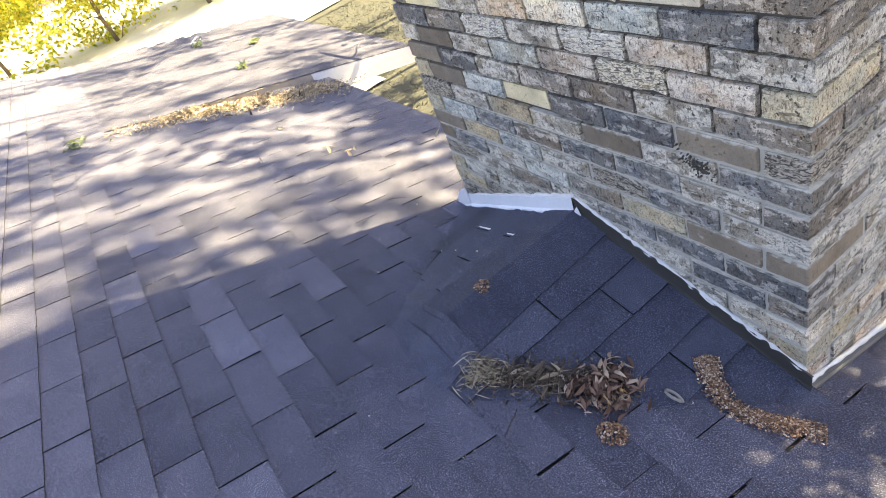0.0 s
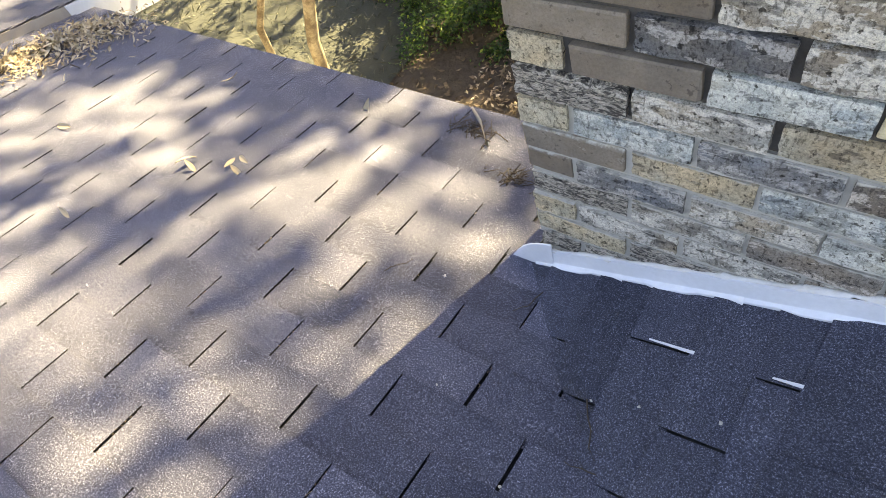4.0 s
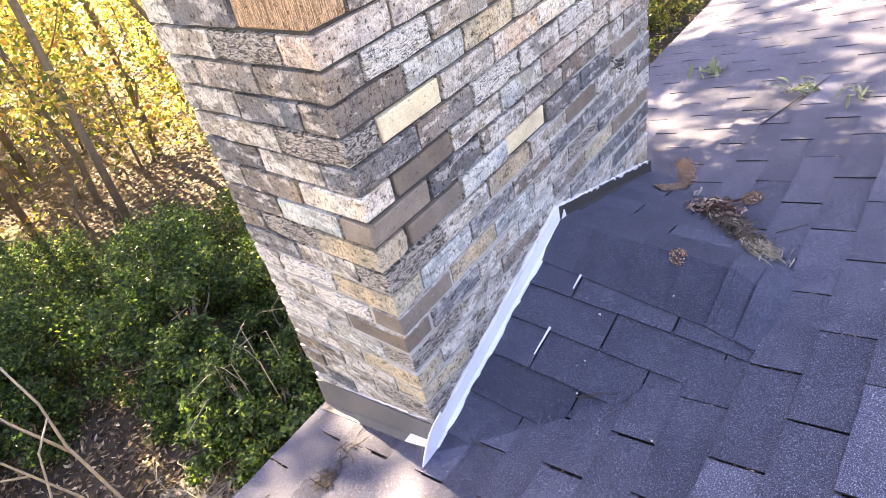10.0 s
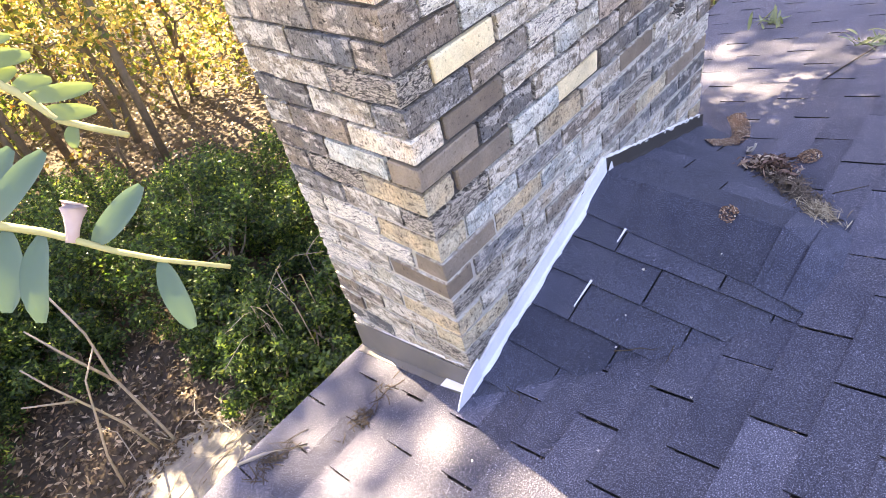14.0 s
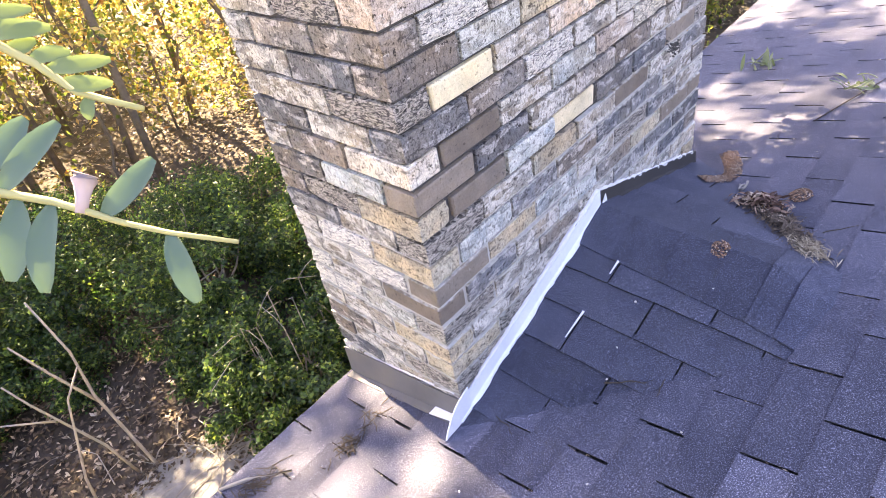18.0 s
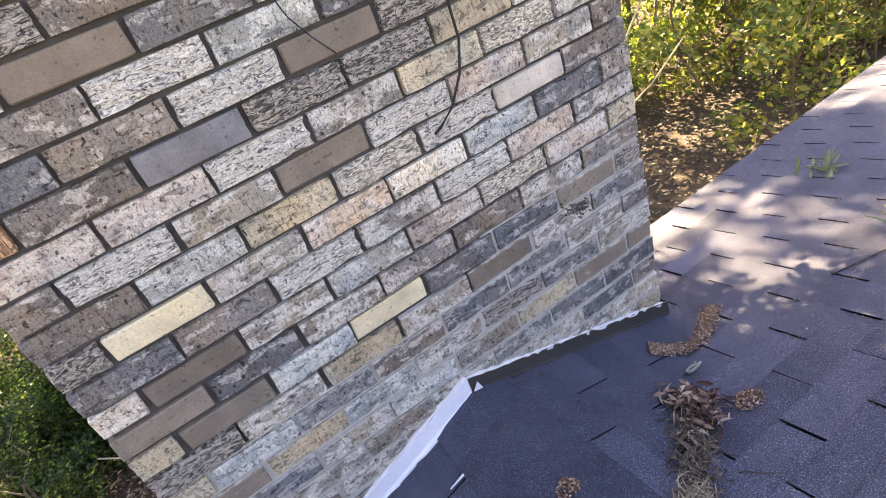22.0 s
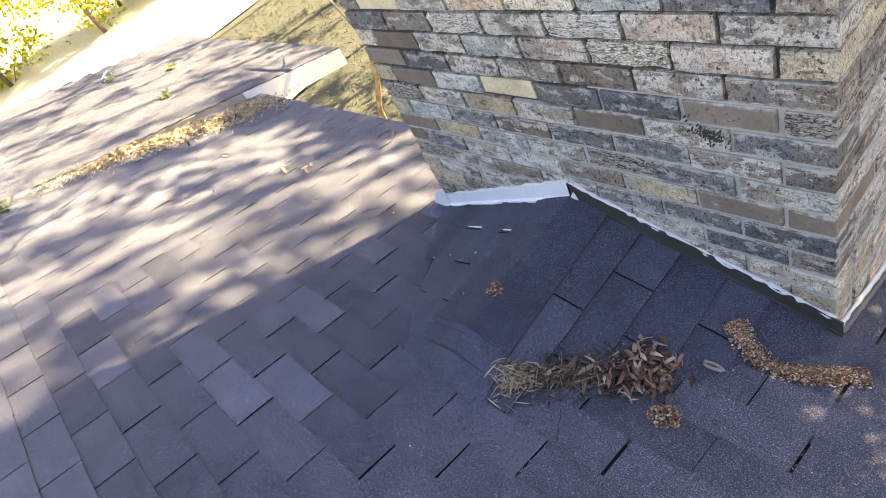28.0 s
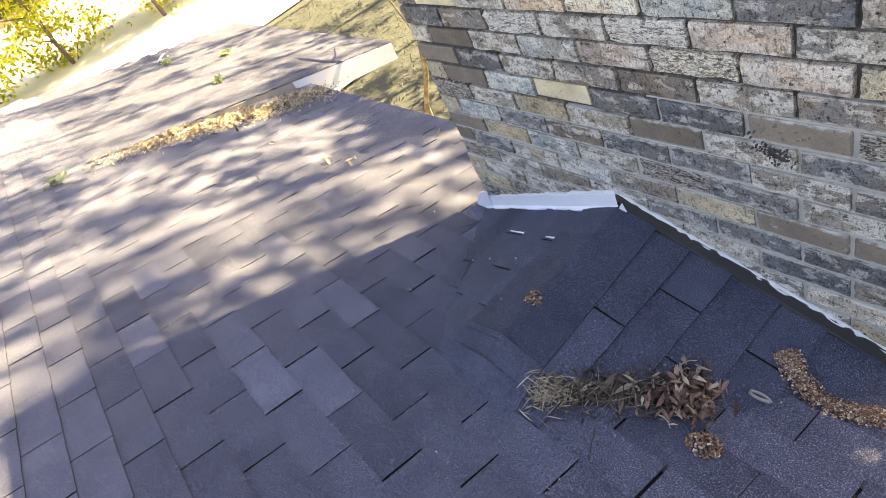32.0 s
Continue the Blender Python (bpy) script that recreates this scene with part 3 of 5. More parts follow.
def rake_board(name, y0, y1, drop0, drop1, mat, out):
    a, b = (step_x(y0) + out, y0), (step_x(y1) + out, y1)
    verts = []
    for dx in (0, 0.022):
        for (x, y), d in ((a, drop0), (b, drop1)):
            verts += [(x + dx, y, wing_z(x, y) - 0.004), (x + dx, y, wing_z(x, y) - d)]
    faces = [(0, 1, 3, 2), (4, 6, 7, 5), (0, 2, 6, 4), (1, 5, 7, 3), (0, 4, 5, 1), (2, 3, 7, 6)]
    return mesh_object(name, verts, faces, mat, WING)


tagged(rake_board("rake_board", -1.2, 0.42, 0.03, 0.16, M_BOARD, 0.0), "weathered brown edge board")
tagged(rake_board("rake_end", 0.421, WING_EAVE, 0.20, 0.15, M_WHITE, 0.004), "white painted end board")
mesh_object("fascia", *prism([(0, 0), (3.9, 0), (3.9, 0.13), (0, 0.13)], (1, 0, LEAN), (0, 0, -1), (-6.85, WING_EAVE + 0.001, wing_z(-6.85, WING_EAVE) - 0.006), (0, 1, 0), 0.02), M_BOARD, WING)

# ---- the cricket behind the chimney ----
P, C, BL, BH = 0.2155, 0.069, 0.2065, 0.0603
JOINT = 0.009
W, D = 7 * P - JOINT, 0.5300
RX = W / 2
RIDGE0, RIDGE1 = Vector((RX, -0.003, 0.185)), Vector((RX, -0.93, 0.148))
cricket = thing("cricket", label="small shingled saddle roof behind the brick chimney", category="roof saddle", kind="structure")


def half(side):
    """Axes of one slope of the cricket: foot corner at the wall, along the ridge, down the slope, normal."""
    foot = Vector((-0.03, -0.003, -0.098)) if side < 0 else Vector((W + 0.03, -0.003, -0.075))
    along = (RIDGE1 - RIDGE0).normalized()
    down = foot - RIDGE0
    down = (down - along * down.dot(along))
    length = down.length
    down.normalize()
    nrm = along.cross(down) if along.cross(down).z > 0 else down.cross(along)
    return along, down, nrm, length


def sag(x, y):
    """The saddle's tail dips to meet the main roof."""
    return -0.08 * min(1.0, max(0.0, -0.56 - y) / 0.13) ** 1.3 * max(0.0, 1 - abs(x - RX) / 0.25)


def above_roof(me, m):
    """The mesh bent with the saddle's tail and cut off along the valley, where it would dip under the main roof's shingles; None where nothing is left."""
    if all((p := m @ v.co).z > roof_z(p.x, p.y) + 0.005 and p.y > -0.55 for v in me.vertices):
        return me
    bm = bmesh.new()
    bm.from_mesh(me)
    bm.transform(m)
    for v in bm.verts:
        v.co.z += sag(v.co.x, v.co.y)
    bmesh.ops.bisect_plane(bm, geom=bm.verts[:] + bm.edges[:] + bm.faces[:], plane_co=(0, 0, roof_z(0, 0) + 0.004), plane_no=vn, clear_inner=True)
    bm.transform(m.inverted())
    left = bpy.data.meshes.new(me.name) if bm.faces else None
    if left:
        bm.to_mesh(left)
        for mat in me.materials:
            left.materials.append(mat)
    bm.free()
    return left


cr_tabs = []
for side in (-1, 1):
    along, down, nrm, length = half(side)
    verts = []
    for i in range(14):
        s = 0.06 * i
        for d in (0, length * 0.5 * (1 - s / 0.99), (length + 0.05) * (1 - s / 0.99)):
            p = RIDGE0 + along * s + down * d - nrm * 0.004
            verts += [p + Vector((0, 0, sag(p.x, p.y))), p + Vector((0, 0, sag(p.x, p.y) - 0.02))]
    faces = [(6 * i + j, 6 * i + j + 6, 6 * i + j + 8, 6 * i + j + 2) for i in range(13) for j in (0, 2)]
    faces += [(6 * i + j + 1, 6 * i + j + 3, 6 * i + j + 9, 6 * i + j + 7) for i in range(13) for j in (0, 2)]
    faces += [(0, 1, 3, 2), (2, 3, 5, 4)] + [(6 * i + 4, 6 * i + 10, 6 * i + 11, 6 * i + 5) for i in range(13)]
    mesh_object("saddle_deck", verts, faces, M_DECK, cricket)
    rot = Matrix((along if side > 0 else -along, down, nrm)).transposed()
    if rot.determinant() < 0:
        rot = Matrix((-rot.col[0], rot.col[1], rot.col[2])).transposed()
    rot = rot.to_4x4()
    # each course: upper and lower edge down the slope, and where one of its slots stands along the ridge
    courses = ((0.095, 0.240, 0.168), (0.240, 0.364, 0.316), (0.364, 0.494, 0.154), (0.494, 0.628, 0.318), (0.628, 0.766, 0.204), (0.766, 0.895, 0.36)) if side < 0 else (
        (0.080, 0.243, 0.317), (0.243, 0.369, 0.161), (0.369, 0.507, 0.317), (0.507, 0.628, 0.178), (0.628, 0.765, 0.32), (0.765, 0.885, 0.17))
    for d_up, d_low, slot in courses:
        row = d_low - d_up
        reach = 1.0 * (1 - max(0, d_up) / (length + 0.05)) + 0.05
        s = slot - 2 * 0.307
        while s < reach:
            a, b = max(s, 0.004), min(s + 0.307, reach)
            if b - a > 0.012:
                m = Matrix.Translation(RIDGE0 + along * ((a + b) / 2) + down * d_low) @ rot @ Matrix.Rotation(rs.uniform(-0.005, 0.005), 4, "Z") @ Matrix.Diagonal(((b - a) / TAB, (row + 0.016) / (SLOPE_LEN + 0.018), 1, 1))
                me = above_roof(rs.choice(TABS), m)
                if me:
                    cr_tabs.append((me, m))
            s += 0.307
# ridge caps folded over the saddle's ridge
la, lb = half(-1), half(1)
for s, e in ((0.006, 0.130), (0.131, 0.290), (0.291, 0.425), (0.426, 0.545), (0.546, 0.625), (0.622, 0.70)):
    verts = []
    for t, lift in ((s, 0.017), (e + 0.02, 0.011)):
        p = RIDGE0 + la[0] * t
        verts += [p + la[1] * (0.152 + 0.068 * t) + la[2] * (lift - 0.004), p + Vector((0, 0, lift)), p + lb[1] * (0.127 + 0.045 * t) + lb[2] * (lift - 0.004)]
    verts += [v - Vector((0, 0, 0.005)) for v in verts]
    faces = [(0, 1, 4, 3), (1, 2, 5, 4), (6, 9, 10, 7), (7, 10, 11, 8), (0, 6, 7, 1), (1, 7, 8, 2), (0, 3, 9, 6), (2, 8, 11, 5), (3, 4, 10, 9), (4, 5, 11, 10)]
    cap = mesh_object("ridge_cap", verts, faces, M_SHINGLE_DARK, cricket)
    cap.data = above_roof(cap.data, Matrix.Identity(4))

# ---- the chimney ----
chimney = thing("chimney", label="square chimney of mixed grey, brown and cream bricks", category="chimney")
TOPZ = 27 * C
IN = 0.013
block("mortar_lower", (0.006, 0.006, -0.35), (W - 0.006, D - 0.006, 7 * C - 0.004), M_MORTAR, chimney, "light pointed mortar core")
block("mortar_middle", (0.62 * W, 0.007, 7 * C - 0.003), (W - 0.007, D - 0.02, 9 * C - 0.004), M_MORTAR, chimney, "light pointed mortar core")
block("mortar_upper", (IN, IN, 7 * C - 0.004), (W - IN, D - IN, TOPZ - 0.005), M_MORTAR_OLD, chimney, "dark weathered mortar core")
block("chimney_base", (0, 0.405, GROUND), (W, D, -0.352), M_MORTAR, chimney, "lower brick stack")
block("crown", (-0.03, -0.03, TOPZ), (W + 0.03, D + 0.03, TOPZ + 0.07), M_MORTAR, chimney, "mortar crown", 0.02)

ROWS = ["kkgggggo", "okggggt", "oggndgdn", "kgngddd", "bdglnobb", "bolgkdg", "oldnddgn", "kgogbgd", "oblcddbk", "bdgnngn",
        "tbglpypo", "dnwgwpg", "kcgqtldn", "nloywvn", "nwgbwpgn", "ppwgoyg", "Onskkogp", "dnwbkqg", "pnwldowg", "gbdgkng", "kknpgdgn"]


def brick_mesh(sx, sy, sz, seed):
    r = random.Random(seed)
    bm = bmesh.new()
    bmesh.ops.create_cube(bm, size=1)
    for v in bm.verts:
        v.co = Vector((v.co.x * (sx - r.uniform(0, 0.003)), v.co.y * (sy - r.uniform(0, 0.002)), v.co.z * (sz - r.uniform(0, 0.003))))
    bmesh.ops.bevel(bm, geom=bm.edges[:], offset=0.0035, segments=1, affect="EDGES")
    for v in bm.verts:
        v.co += Vector((r.uniform(-1, 1), r.uniform(-1, 1), r.uniform(-1, 1))) * 0.0018
    me = bpy.data.meshes.new("brick")
    bm.to_mesh(me)
    bm.free()
    me.materials.append(BRICK["g"])
    return me


def rough_brick(sx, sy, sz, seed, deep):
    """A brick with a ridged, uneven skin and chipped edges."""
    r = random.Random(seed)
    bm = bmesh.new()
    bmesh.ops.create_cube(bm, size=1)
    bmesh.ops.subdivide_edges(bm, edges=bm.edges[:], cuts=4, use_grid_fill=True)
    off = Vector((r.uniform(0, 50), r.uniform(0, 50), r.uniform(0, 50)))
    for v in bm.verts:
        rim = sum(abs(c) > 0.49 for c in v.co)
        p = Vector((v.co.x * sx, v.co.y * sy, v.co.z * sz))
        wave = noise.noise(Vector((p.x * 38, p.y * 38, p.z * 120)) + off)
        push = deep * wave - (deep * 0.9 * r.random() ** 2 if rim > 1 else 0)
        side = Vector((0, 0, 0))
        for i in range(3):
            if abs(v.co[i]) > 0.49:
                side[i] = math.copysign(0.6 if i == 2 else 1.0, v.co[i])
        v.co = p + side * push
    me = bpy.data.meshes.new("brick")
    bm.to_mesh(me)
    bm.free()
    me.materials.append(BRICK["g"])
    return me


SHAPES = {}
for key, size in (("x", (BL, 0.0985, BH)), ("y", (0.0985, BL, BH)), ("h", (0.0985, 0.0985, BH))):
    SHAPES[key] = [brick_mesh(*size, 10 * i + ord(key)) for i in range(4)]
    SHAPES[key + "worn"] = [rough_brick(*size, 500 + 10 * i + ord(key), 0.0022) for i in range(5)]
    SHAPES[key + "raked"] = [rough_brick(*size, 700 + 10 * i + ord(key), 0.0045) for i in range(5)]
rb = random.Random(11)
bricks, top_bricks = [], ([], [])


def lay(shape, x, y, k, code):
    jut = rb.uniform(-0.0025, 0.0025)
    m = Matrix.Translation((x + jut, y + rb.uniform(-0.003, 0.003), k * C + BH / 2)) @ Matrix.Rotation(rb.uniform(-0.006, 0.006), 4, "Z")
    if k < 23:
        bricks.append((rb.choice(SHAPES[shape + ("raked" if code in "kwy" else "" if code in "bcvtO" else "worn")]), m, code))
    else:
        bake(rb.choice(SHAPES[shape]), m, *top_bricks)


for k in range(-3, 27):
    even = k % 2 == 0
    codes = ROWS[k] if 0 <= k < len(ROWS) else "".join(rb.choice("gggddnkwwplobt") for _ in range(8))
    side = [rb.choice("gggwgwkgldn" if k > 2 else "ggdgqggn") for _ in range(6)]
    if even:
        lay("y", 0.0985 / 2, BL / 2, k, codes[0])
        for i in range(6):
            lay("x", 0.10775 + P * i + BL / 2, 0.0985 / 2, k, codes[1 + i])
        lay("y", W - 0.0985 / 2, BL / 2, k, codes[7])
        for x, o in ((0.0985 / 2, 0), (W - 0.0985 / 2, 3)):
            lay("y", x, P + BL / 2, k, side[o])
            lay("h", x, 2 * P + 0.0985 / 2, k, side[o + 1])
    else:
        for i in range(7):
            lay("x", P * i + BL / 2, 0.0985 / 2, k, codes[i])
        for x, o in ((0.0985 / 2, 0), (W - 0.0985 / 2, 3)):
            lay("y", x, 0.10775 + BL / 2, k, side[o])
            lay("y", x, 0.10775 + P + BL / 2, k, side[o + 1])
tagged(mesh_object("top_bricks", *top_bricks, BRICK["g"], chimney), kind="stuff")


# flashing along the foot of the chimney
def foot_strip(name, a, b, n, rise, run, mat, parent, label, step=0.0, seed=1, edge=0.003):
    """An angle strip along the wall from a to b: an upright leg and a leg lying on the slope."""
    r = random.Random(seed)
    a, b = Vector(a), Vector(b)
    verts, faces = [], []
    for i in range(n + 1):
        p = a.lerp(b, i / n)
        h = rise + r.uniform(-edge, edge)
        w = run + (step * ((i // 3) % 2) if step else 0) + r.uniform(-edge, edge) * 0.3
        out = Vector((0, -1, 0)) if abs((b - a).x) > abs((b - a).y) else Vector((-1, 0, 0))
        verts += [p + Vector((0, 0, h)) + out * 0.003, p + Vector((0, 0, h)) + out * 0.008, p + out * 0.010 + Vector((0, 0, 0.012)), p + out * w + Vector((0, 0, 0.006)), p + out * w + Vector((0, 0, -0.004))]
    for i in range(n):
        for j in range(4):
            faces.append((5 * i + j, 5 * i + j + 1, 5 * i + 6 + j, 5 * i + 5 + j))
    ob = mesh_object(name, verts, faces, mat, parent, label)
    return ob


FL, FR = Vector((-0.02, 0, -0.092)), Vector((W + 0.02, 0, -0.070))
APEX = Vector((RX, 0, 0.188))
flash = thing("chimney_flashing", label="white and dark metal flashing round the foot of the chimney", category="flashing")
for i, (t0, t1) in enumerate(((0.0, 0.3), (0.297, 0.62), (0.617, 1.0))):
    foot_strip("white_flashing", FL.lerp(APEX, t0) + Vector((0, -0.002 * i, 0.001 * i)), FL.lerp(APEX, t1) + Vector((0, -0.002 * i, 0.001 * i)), 9, 0.060, 0.017, M_WHITE, flash, "white painted metal flashing", 0.006, i + 2, 0.0015)
foot_strip("dark_flashing", APEX + Vector((0.004, 0, 0.0)), FR, 16, 0.055, 0.0125, M_FLASH, flash, "dark brown metal flashing", 0.0, 9, 0.002)
mesh_object("flashing_tongue", *prism([(-0.094, -0.106), (-0.05, -0.098), (0.03, -0.082), (0.03, 0.018), (-0.009, 0.002), (-0.030, -0.012), (-0.052, -0.034), (-0.074, -0.068)], (1, 0, 0), (0, 0, 1), (0, -0.009, 0), (0, -1, 0), 0.004), M_WHITE, flash, "rounded white flashing tongue")
mesh_object("apex_tab", *prism([(0, 0), (0.028, -0.006), (0.018, 0.026)], (1, 0, 0), (0, 0, 1), (RX + 0.006, -0.016, 0.20), (0, -1, 0), 0.003), M_WHITE, flash, "bent white flashing corner")
# the side aprons
zl0, zl1 = roof_z(0, 0), roof_z(0, D)
for x, sgn, lab in ((0, -1, "grey metal side apron"), (W, 1, "grey metal side apron")):
    base = 0 if sgn < 0 else 0.015
    verts = []
    for y, z, h in ((0.0, zl0 + base, 0.10), (0.13, zl0 + base - 0.034, 0.105), (0.30, zl0 + base - 0.078, 0.125), (D, zl1 + base, 0.135)) if sgn < 0 else ((0.0, zl0 + base, 0.03), (0.13, zl0 + base - 0.034, 0.03), (0.30, zl0 + base - 0.078, 0.03), (D, zl1 + base, 0.03)):
        verts += [(x + sgn * 0.004, y, z + h), (x + sgn * 0.007, y, z + h), (x + sgn * 0.010, y, z + 0.012), (x + sgn * (0.035 if sgn < 0 else 0.016), y, z + 0.010), (x + sgn * (0.035 if sgn < 0 else 0.016), y, z)]
    faces = [(5 * i + j, 5 * i + j + 1, 5 * i + 6 + j, 5 * i + 5 + j) for i in range(3) for j in range(4)]
    mesh_object("side_apron", verts, faces, M_APRON, flash, lab)
mesh_object("corner_piece", *prism([(0, 0), (0.10, 0.0), (0.10, 0.03), (0.0, 0.022)], (0, 1, -SLOPE), (-1, 0, 0), (-0.012, 0.0, zl0 + 0.020), (0, 0, 1), 0.003), M_WHITE, flash, "white corner flashing")


def bead(name, pts, r0, mat, parent, seed, label):
    r = random.Random(seed)
    fine = []
    for a, b in zip(pts, pts[1:]):
        a, b = Vector(a), Vector(b)
        n = max(3, int((b - a).length / 0.018))
        fine += [a.lerp(b, i / n) + Vector((0, 0, r.uniform(-0.003, 0.003))) for i in range(n)]
    fine.append(Vector(pts[-1]))
    v, f = tube(fine, [r0 * r.uniform(0.45, 1.2) for _ in fine], 6)
    return mesh_object(name, v, f, mat, parent, label)


up = Vector((0, -0.001, 0.062))
bead("sealant", [FL + up + Vector((0.02, 0, 0)), APEX + up], 0.0085, M_CAULK, flash, 4, "lumpy grey-white sealant")
bead("sealant", [APEX + up - Vector((0, 0, 0.006)), FR + up - Vector((0.02, 0, 0.006))], 0.0085, M_CAULK, flash, 5, "lumpy grey-white sealant")
bead("sealant", [(0.002, 0.02, zl0 + 0.10), (0.002, D - 0.02, zl1 + 0.135)], 0.004, M_CAULK, flash, 6, "thin grey sealant")
bead("sealant", [(W + 0.003, 0.0, zl0 + 0.05), (W + 0.003, D - 0.02, zl1 + 0.05)], 0.009, M_CAULK, flash, 7, "lumpy grey-white sealant")

# ---- small things on the roof ----
def cr_z(x, y):
    """Height of the upper surface of roof or cricket at a place."""
    z = roof_z(x, y)
    if y < 0:
        ridge = RIDGE0.z + (RIDGE1.z - RIDGE0.z) * (y / RIDGE1.y)
        if x < RX:
            k = (RX - x) / (RX + 0.03)
            z = max(z, ridge + (-0.098 - 0.185) * k + sag(x, y))
        else:
            k = (x - RX) / (W + 0.03 - RX)
            z = max(z, ridge + (-0.075 - 0.185) * k + sag(x, y))
    return z + 0.008


def pellet_heap(name, centres, size, label, category, group=""):
    r = random.Random(len(centres))
    verts, faces = [], []
    for x, y, z in centres:
        k = len(verts)
        s = size * r.uniform(0.6, 1.25)
        a = r.uniform(0, math.tau)
        sx, sy, sz = s * r.uniform(0.8, 1.3), s * r.uniform(0.8, 1.2), s * r.uniform(0.7, 1.0)
        for dx, dy, dz in ((1, 0, 0), (0, 1, 0), (-1, 0, 0), (0, -1, 0), (0, 0, 1), (0, 0, -1)):
            verts.append((x + (dx * math.cos(a) - dy * math.sin(a)) * sx, y + (dx * math.sin(a) + dy * math.cos(a)) * sy, z + dz * sz))
        faces += [(k + i, k + (i + 1) % 4, k + 4) for i in range(4)] + [(k + (i + 1) % 4, k + i, k + 5) for i in range(4)]
    return tagged(mesh_object(name, verts, faces, M_SEED), label, category, group, "stuff" if "trail" in name else "")


r = random.Random(21)
TRAIL = [(1.305, -0.122), (1.33, -0.142), (1.36, -0.170), (1.43, -0.190), (1.49, -0.174), (1.55, -0.143), (1.615, -0.104)]
pts = []
for (ax, ay), (bx, by) in zip(TRAIL, TRAIL[1:]):
    for _ in range(620):
        t, o, d = r.random(), max(-0.032, min(0.032, r.gauss(0, 0.015))), abs(r.gauss(0, 0.006))
        l = math.hypot(bx - ax, by - ay)
        x, y = ax + (bx - ax) * t - (by - ay) / l * o, ay + (by - ay) * t + (bx - ax) / l * o
        pts.append((x, y, cr_z(x, y) + 0.003 + d * max(0, 1 - abs(o) / 0.03)))
pellet_heap("seed_trail", pts, 0.0027, "winding trail of orange-brown seed husks on the shingles", "seed husks")
for cx, cy, rad, n in ((0.745, -0.405, 0.032, 240), (1.305, -0.462, 0.042, 420)):
    pts = []
    for _ in range(n):
        a, q = r.uniform(0, math.tau), rad * math.sqrt(r.random())
        x, y = cx + q * math.cos(a), cy + q * math.sin(a) * 0.85
        pts.append((x, y, cr_z(x, y) + 0.003 + r.random() * 0.024 * (1 - (q / rad) ** 2)))
    pellet_heap("seed_clump", pts, 0.0030, "small round clump of orange-brown seed husks on the shingles", "seed husks", "seed clumps")

# the heap of leaves and twigs in the valley
heap = thing("leaf_heap", (1.13, -0.42, cr_z(1.13, -0.42)), "heap of dry brown leaves and grass in the roof valley", "leaf litter")


def blade(p, yaw, tilt, length, width, curl, r):
    d = Vector((math.cos(yaw) * math.cos(tilt), math.sin(yaw) * math.cos(tilt), math.sin(tilt)))
    side = Vector((-math.sin(yaw), math.cos(yaw), r.uniform(-0.5, 0.5))).normalized()
    nrm = d.cross(side)
    verts, faces = [], []
    for i, w in enumerate((0.15, 0.85, 1.0, 0.7, 0.05)):
        t = i / 4
        c0 = p + d * length * (t - 0.5) + nrm * curl * length * (t * t - t)
        verts += [c0 + side * w * width / 2 + nrm * width * 0.15, c0 - side * w * width / 2 + nrm * width * 0.15, c0]
    for i in range(4):
        a, b = 3 * i, 3 * i + 3
        faces += [(a, a + 2, b + 2, b), (a + 2, a + 1, b + 1, b + 2)]
    return verts, faces


def litter(name, spine, spread, height, n, size, slim, mat, parent, seed, origin, flat=0.5):
    r = random.Random(seed)
    chunks = []
    for _ in range(n):
        t = r.random() * (len(spine) - 1)
        i = int(t)
        a, b = spine[i], spine[i + 1]
        x = a[0] + (b[0] - a[0]) * (t - i) + r.gauss(0, spread)
        y = a[1] + (b[1] - a[1]) * (t - i) + r.gauss(0, spread)
        s = size * r.uniform(0.5, 1.4)
        dx = min(1.0, math.hypot(x - (a[0] + b[0]) / 2, y - (a[1] + b[1]) / 2) / (3 * spread))
        z = cr_z(x, y) + 0.006 + r.random() * height * (1 - dx)
        chunks.append(blade(Vector((x, y, z)) - Vector(origin), r.uniform(0, math.tau), r.gauss(0, flat), s, s * slim, r.uniform(-0.8, 0.8), r))
    return mesh_object(name, *joined(chunks), mat, parent)


o = heap.location
LEAVES = []
for i in range(8):
    q = random.Random(900 + i)
    me = bpy.data.meshes.new("leaf")
    v, f = blade(Vector((0, 0, 0)), 0, 0, 0.05, 0.05 * q.uniform(0.14, 0.32), q.uniform(-1.1, 1.1), q)
    me.from_pydata([tuple(c) for c in v], [], f)
    me.materials.append(M_HEAPLEAF)
    LEAVES.append(me)
q = random.Random(31)
for i in range(360):
    t = q.random()
    a, c = ((1.185, -0.325), (1.235, -0.385)) if q.random() < 0.6 else ((1.225, -0.375), (1.145, -0.435))
    x, y = a[0] + (c[0] - a[0]) * t + q.gauss(0, 0.024), a[1] + (c[1] - a[1]) * t + q.gauss(0, 0.024)
    z = cr_z(x, y) + 0.006 + q.random() * 0.05 * max(0, 1 - math.hypot(x - 1.19, y + 0.385) / 0.12)
    ob = new("leaf", q.choice(LEAVES))
    ob.parent = heap
    ob.matrix_basis = Matrix.Translation(Vector((x, y, z)) - o) @ Euler((q.gauss(0, 0.5), q.gauss(0, 0.5), q.uniform(0, math.tau))).to_matrix().to_4x4() @ Matrix.Scale(q.uniform(0.35, 0.95), 4)
litter("pod_husk", [(1.11, -0.45), (1.01, -0.53)], 0.022, 0.018, 26, 0.06, 0.17, M_HEAPSTRAW, heap, 32, o)
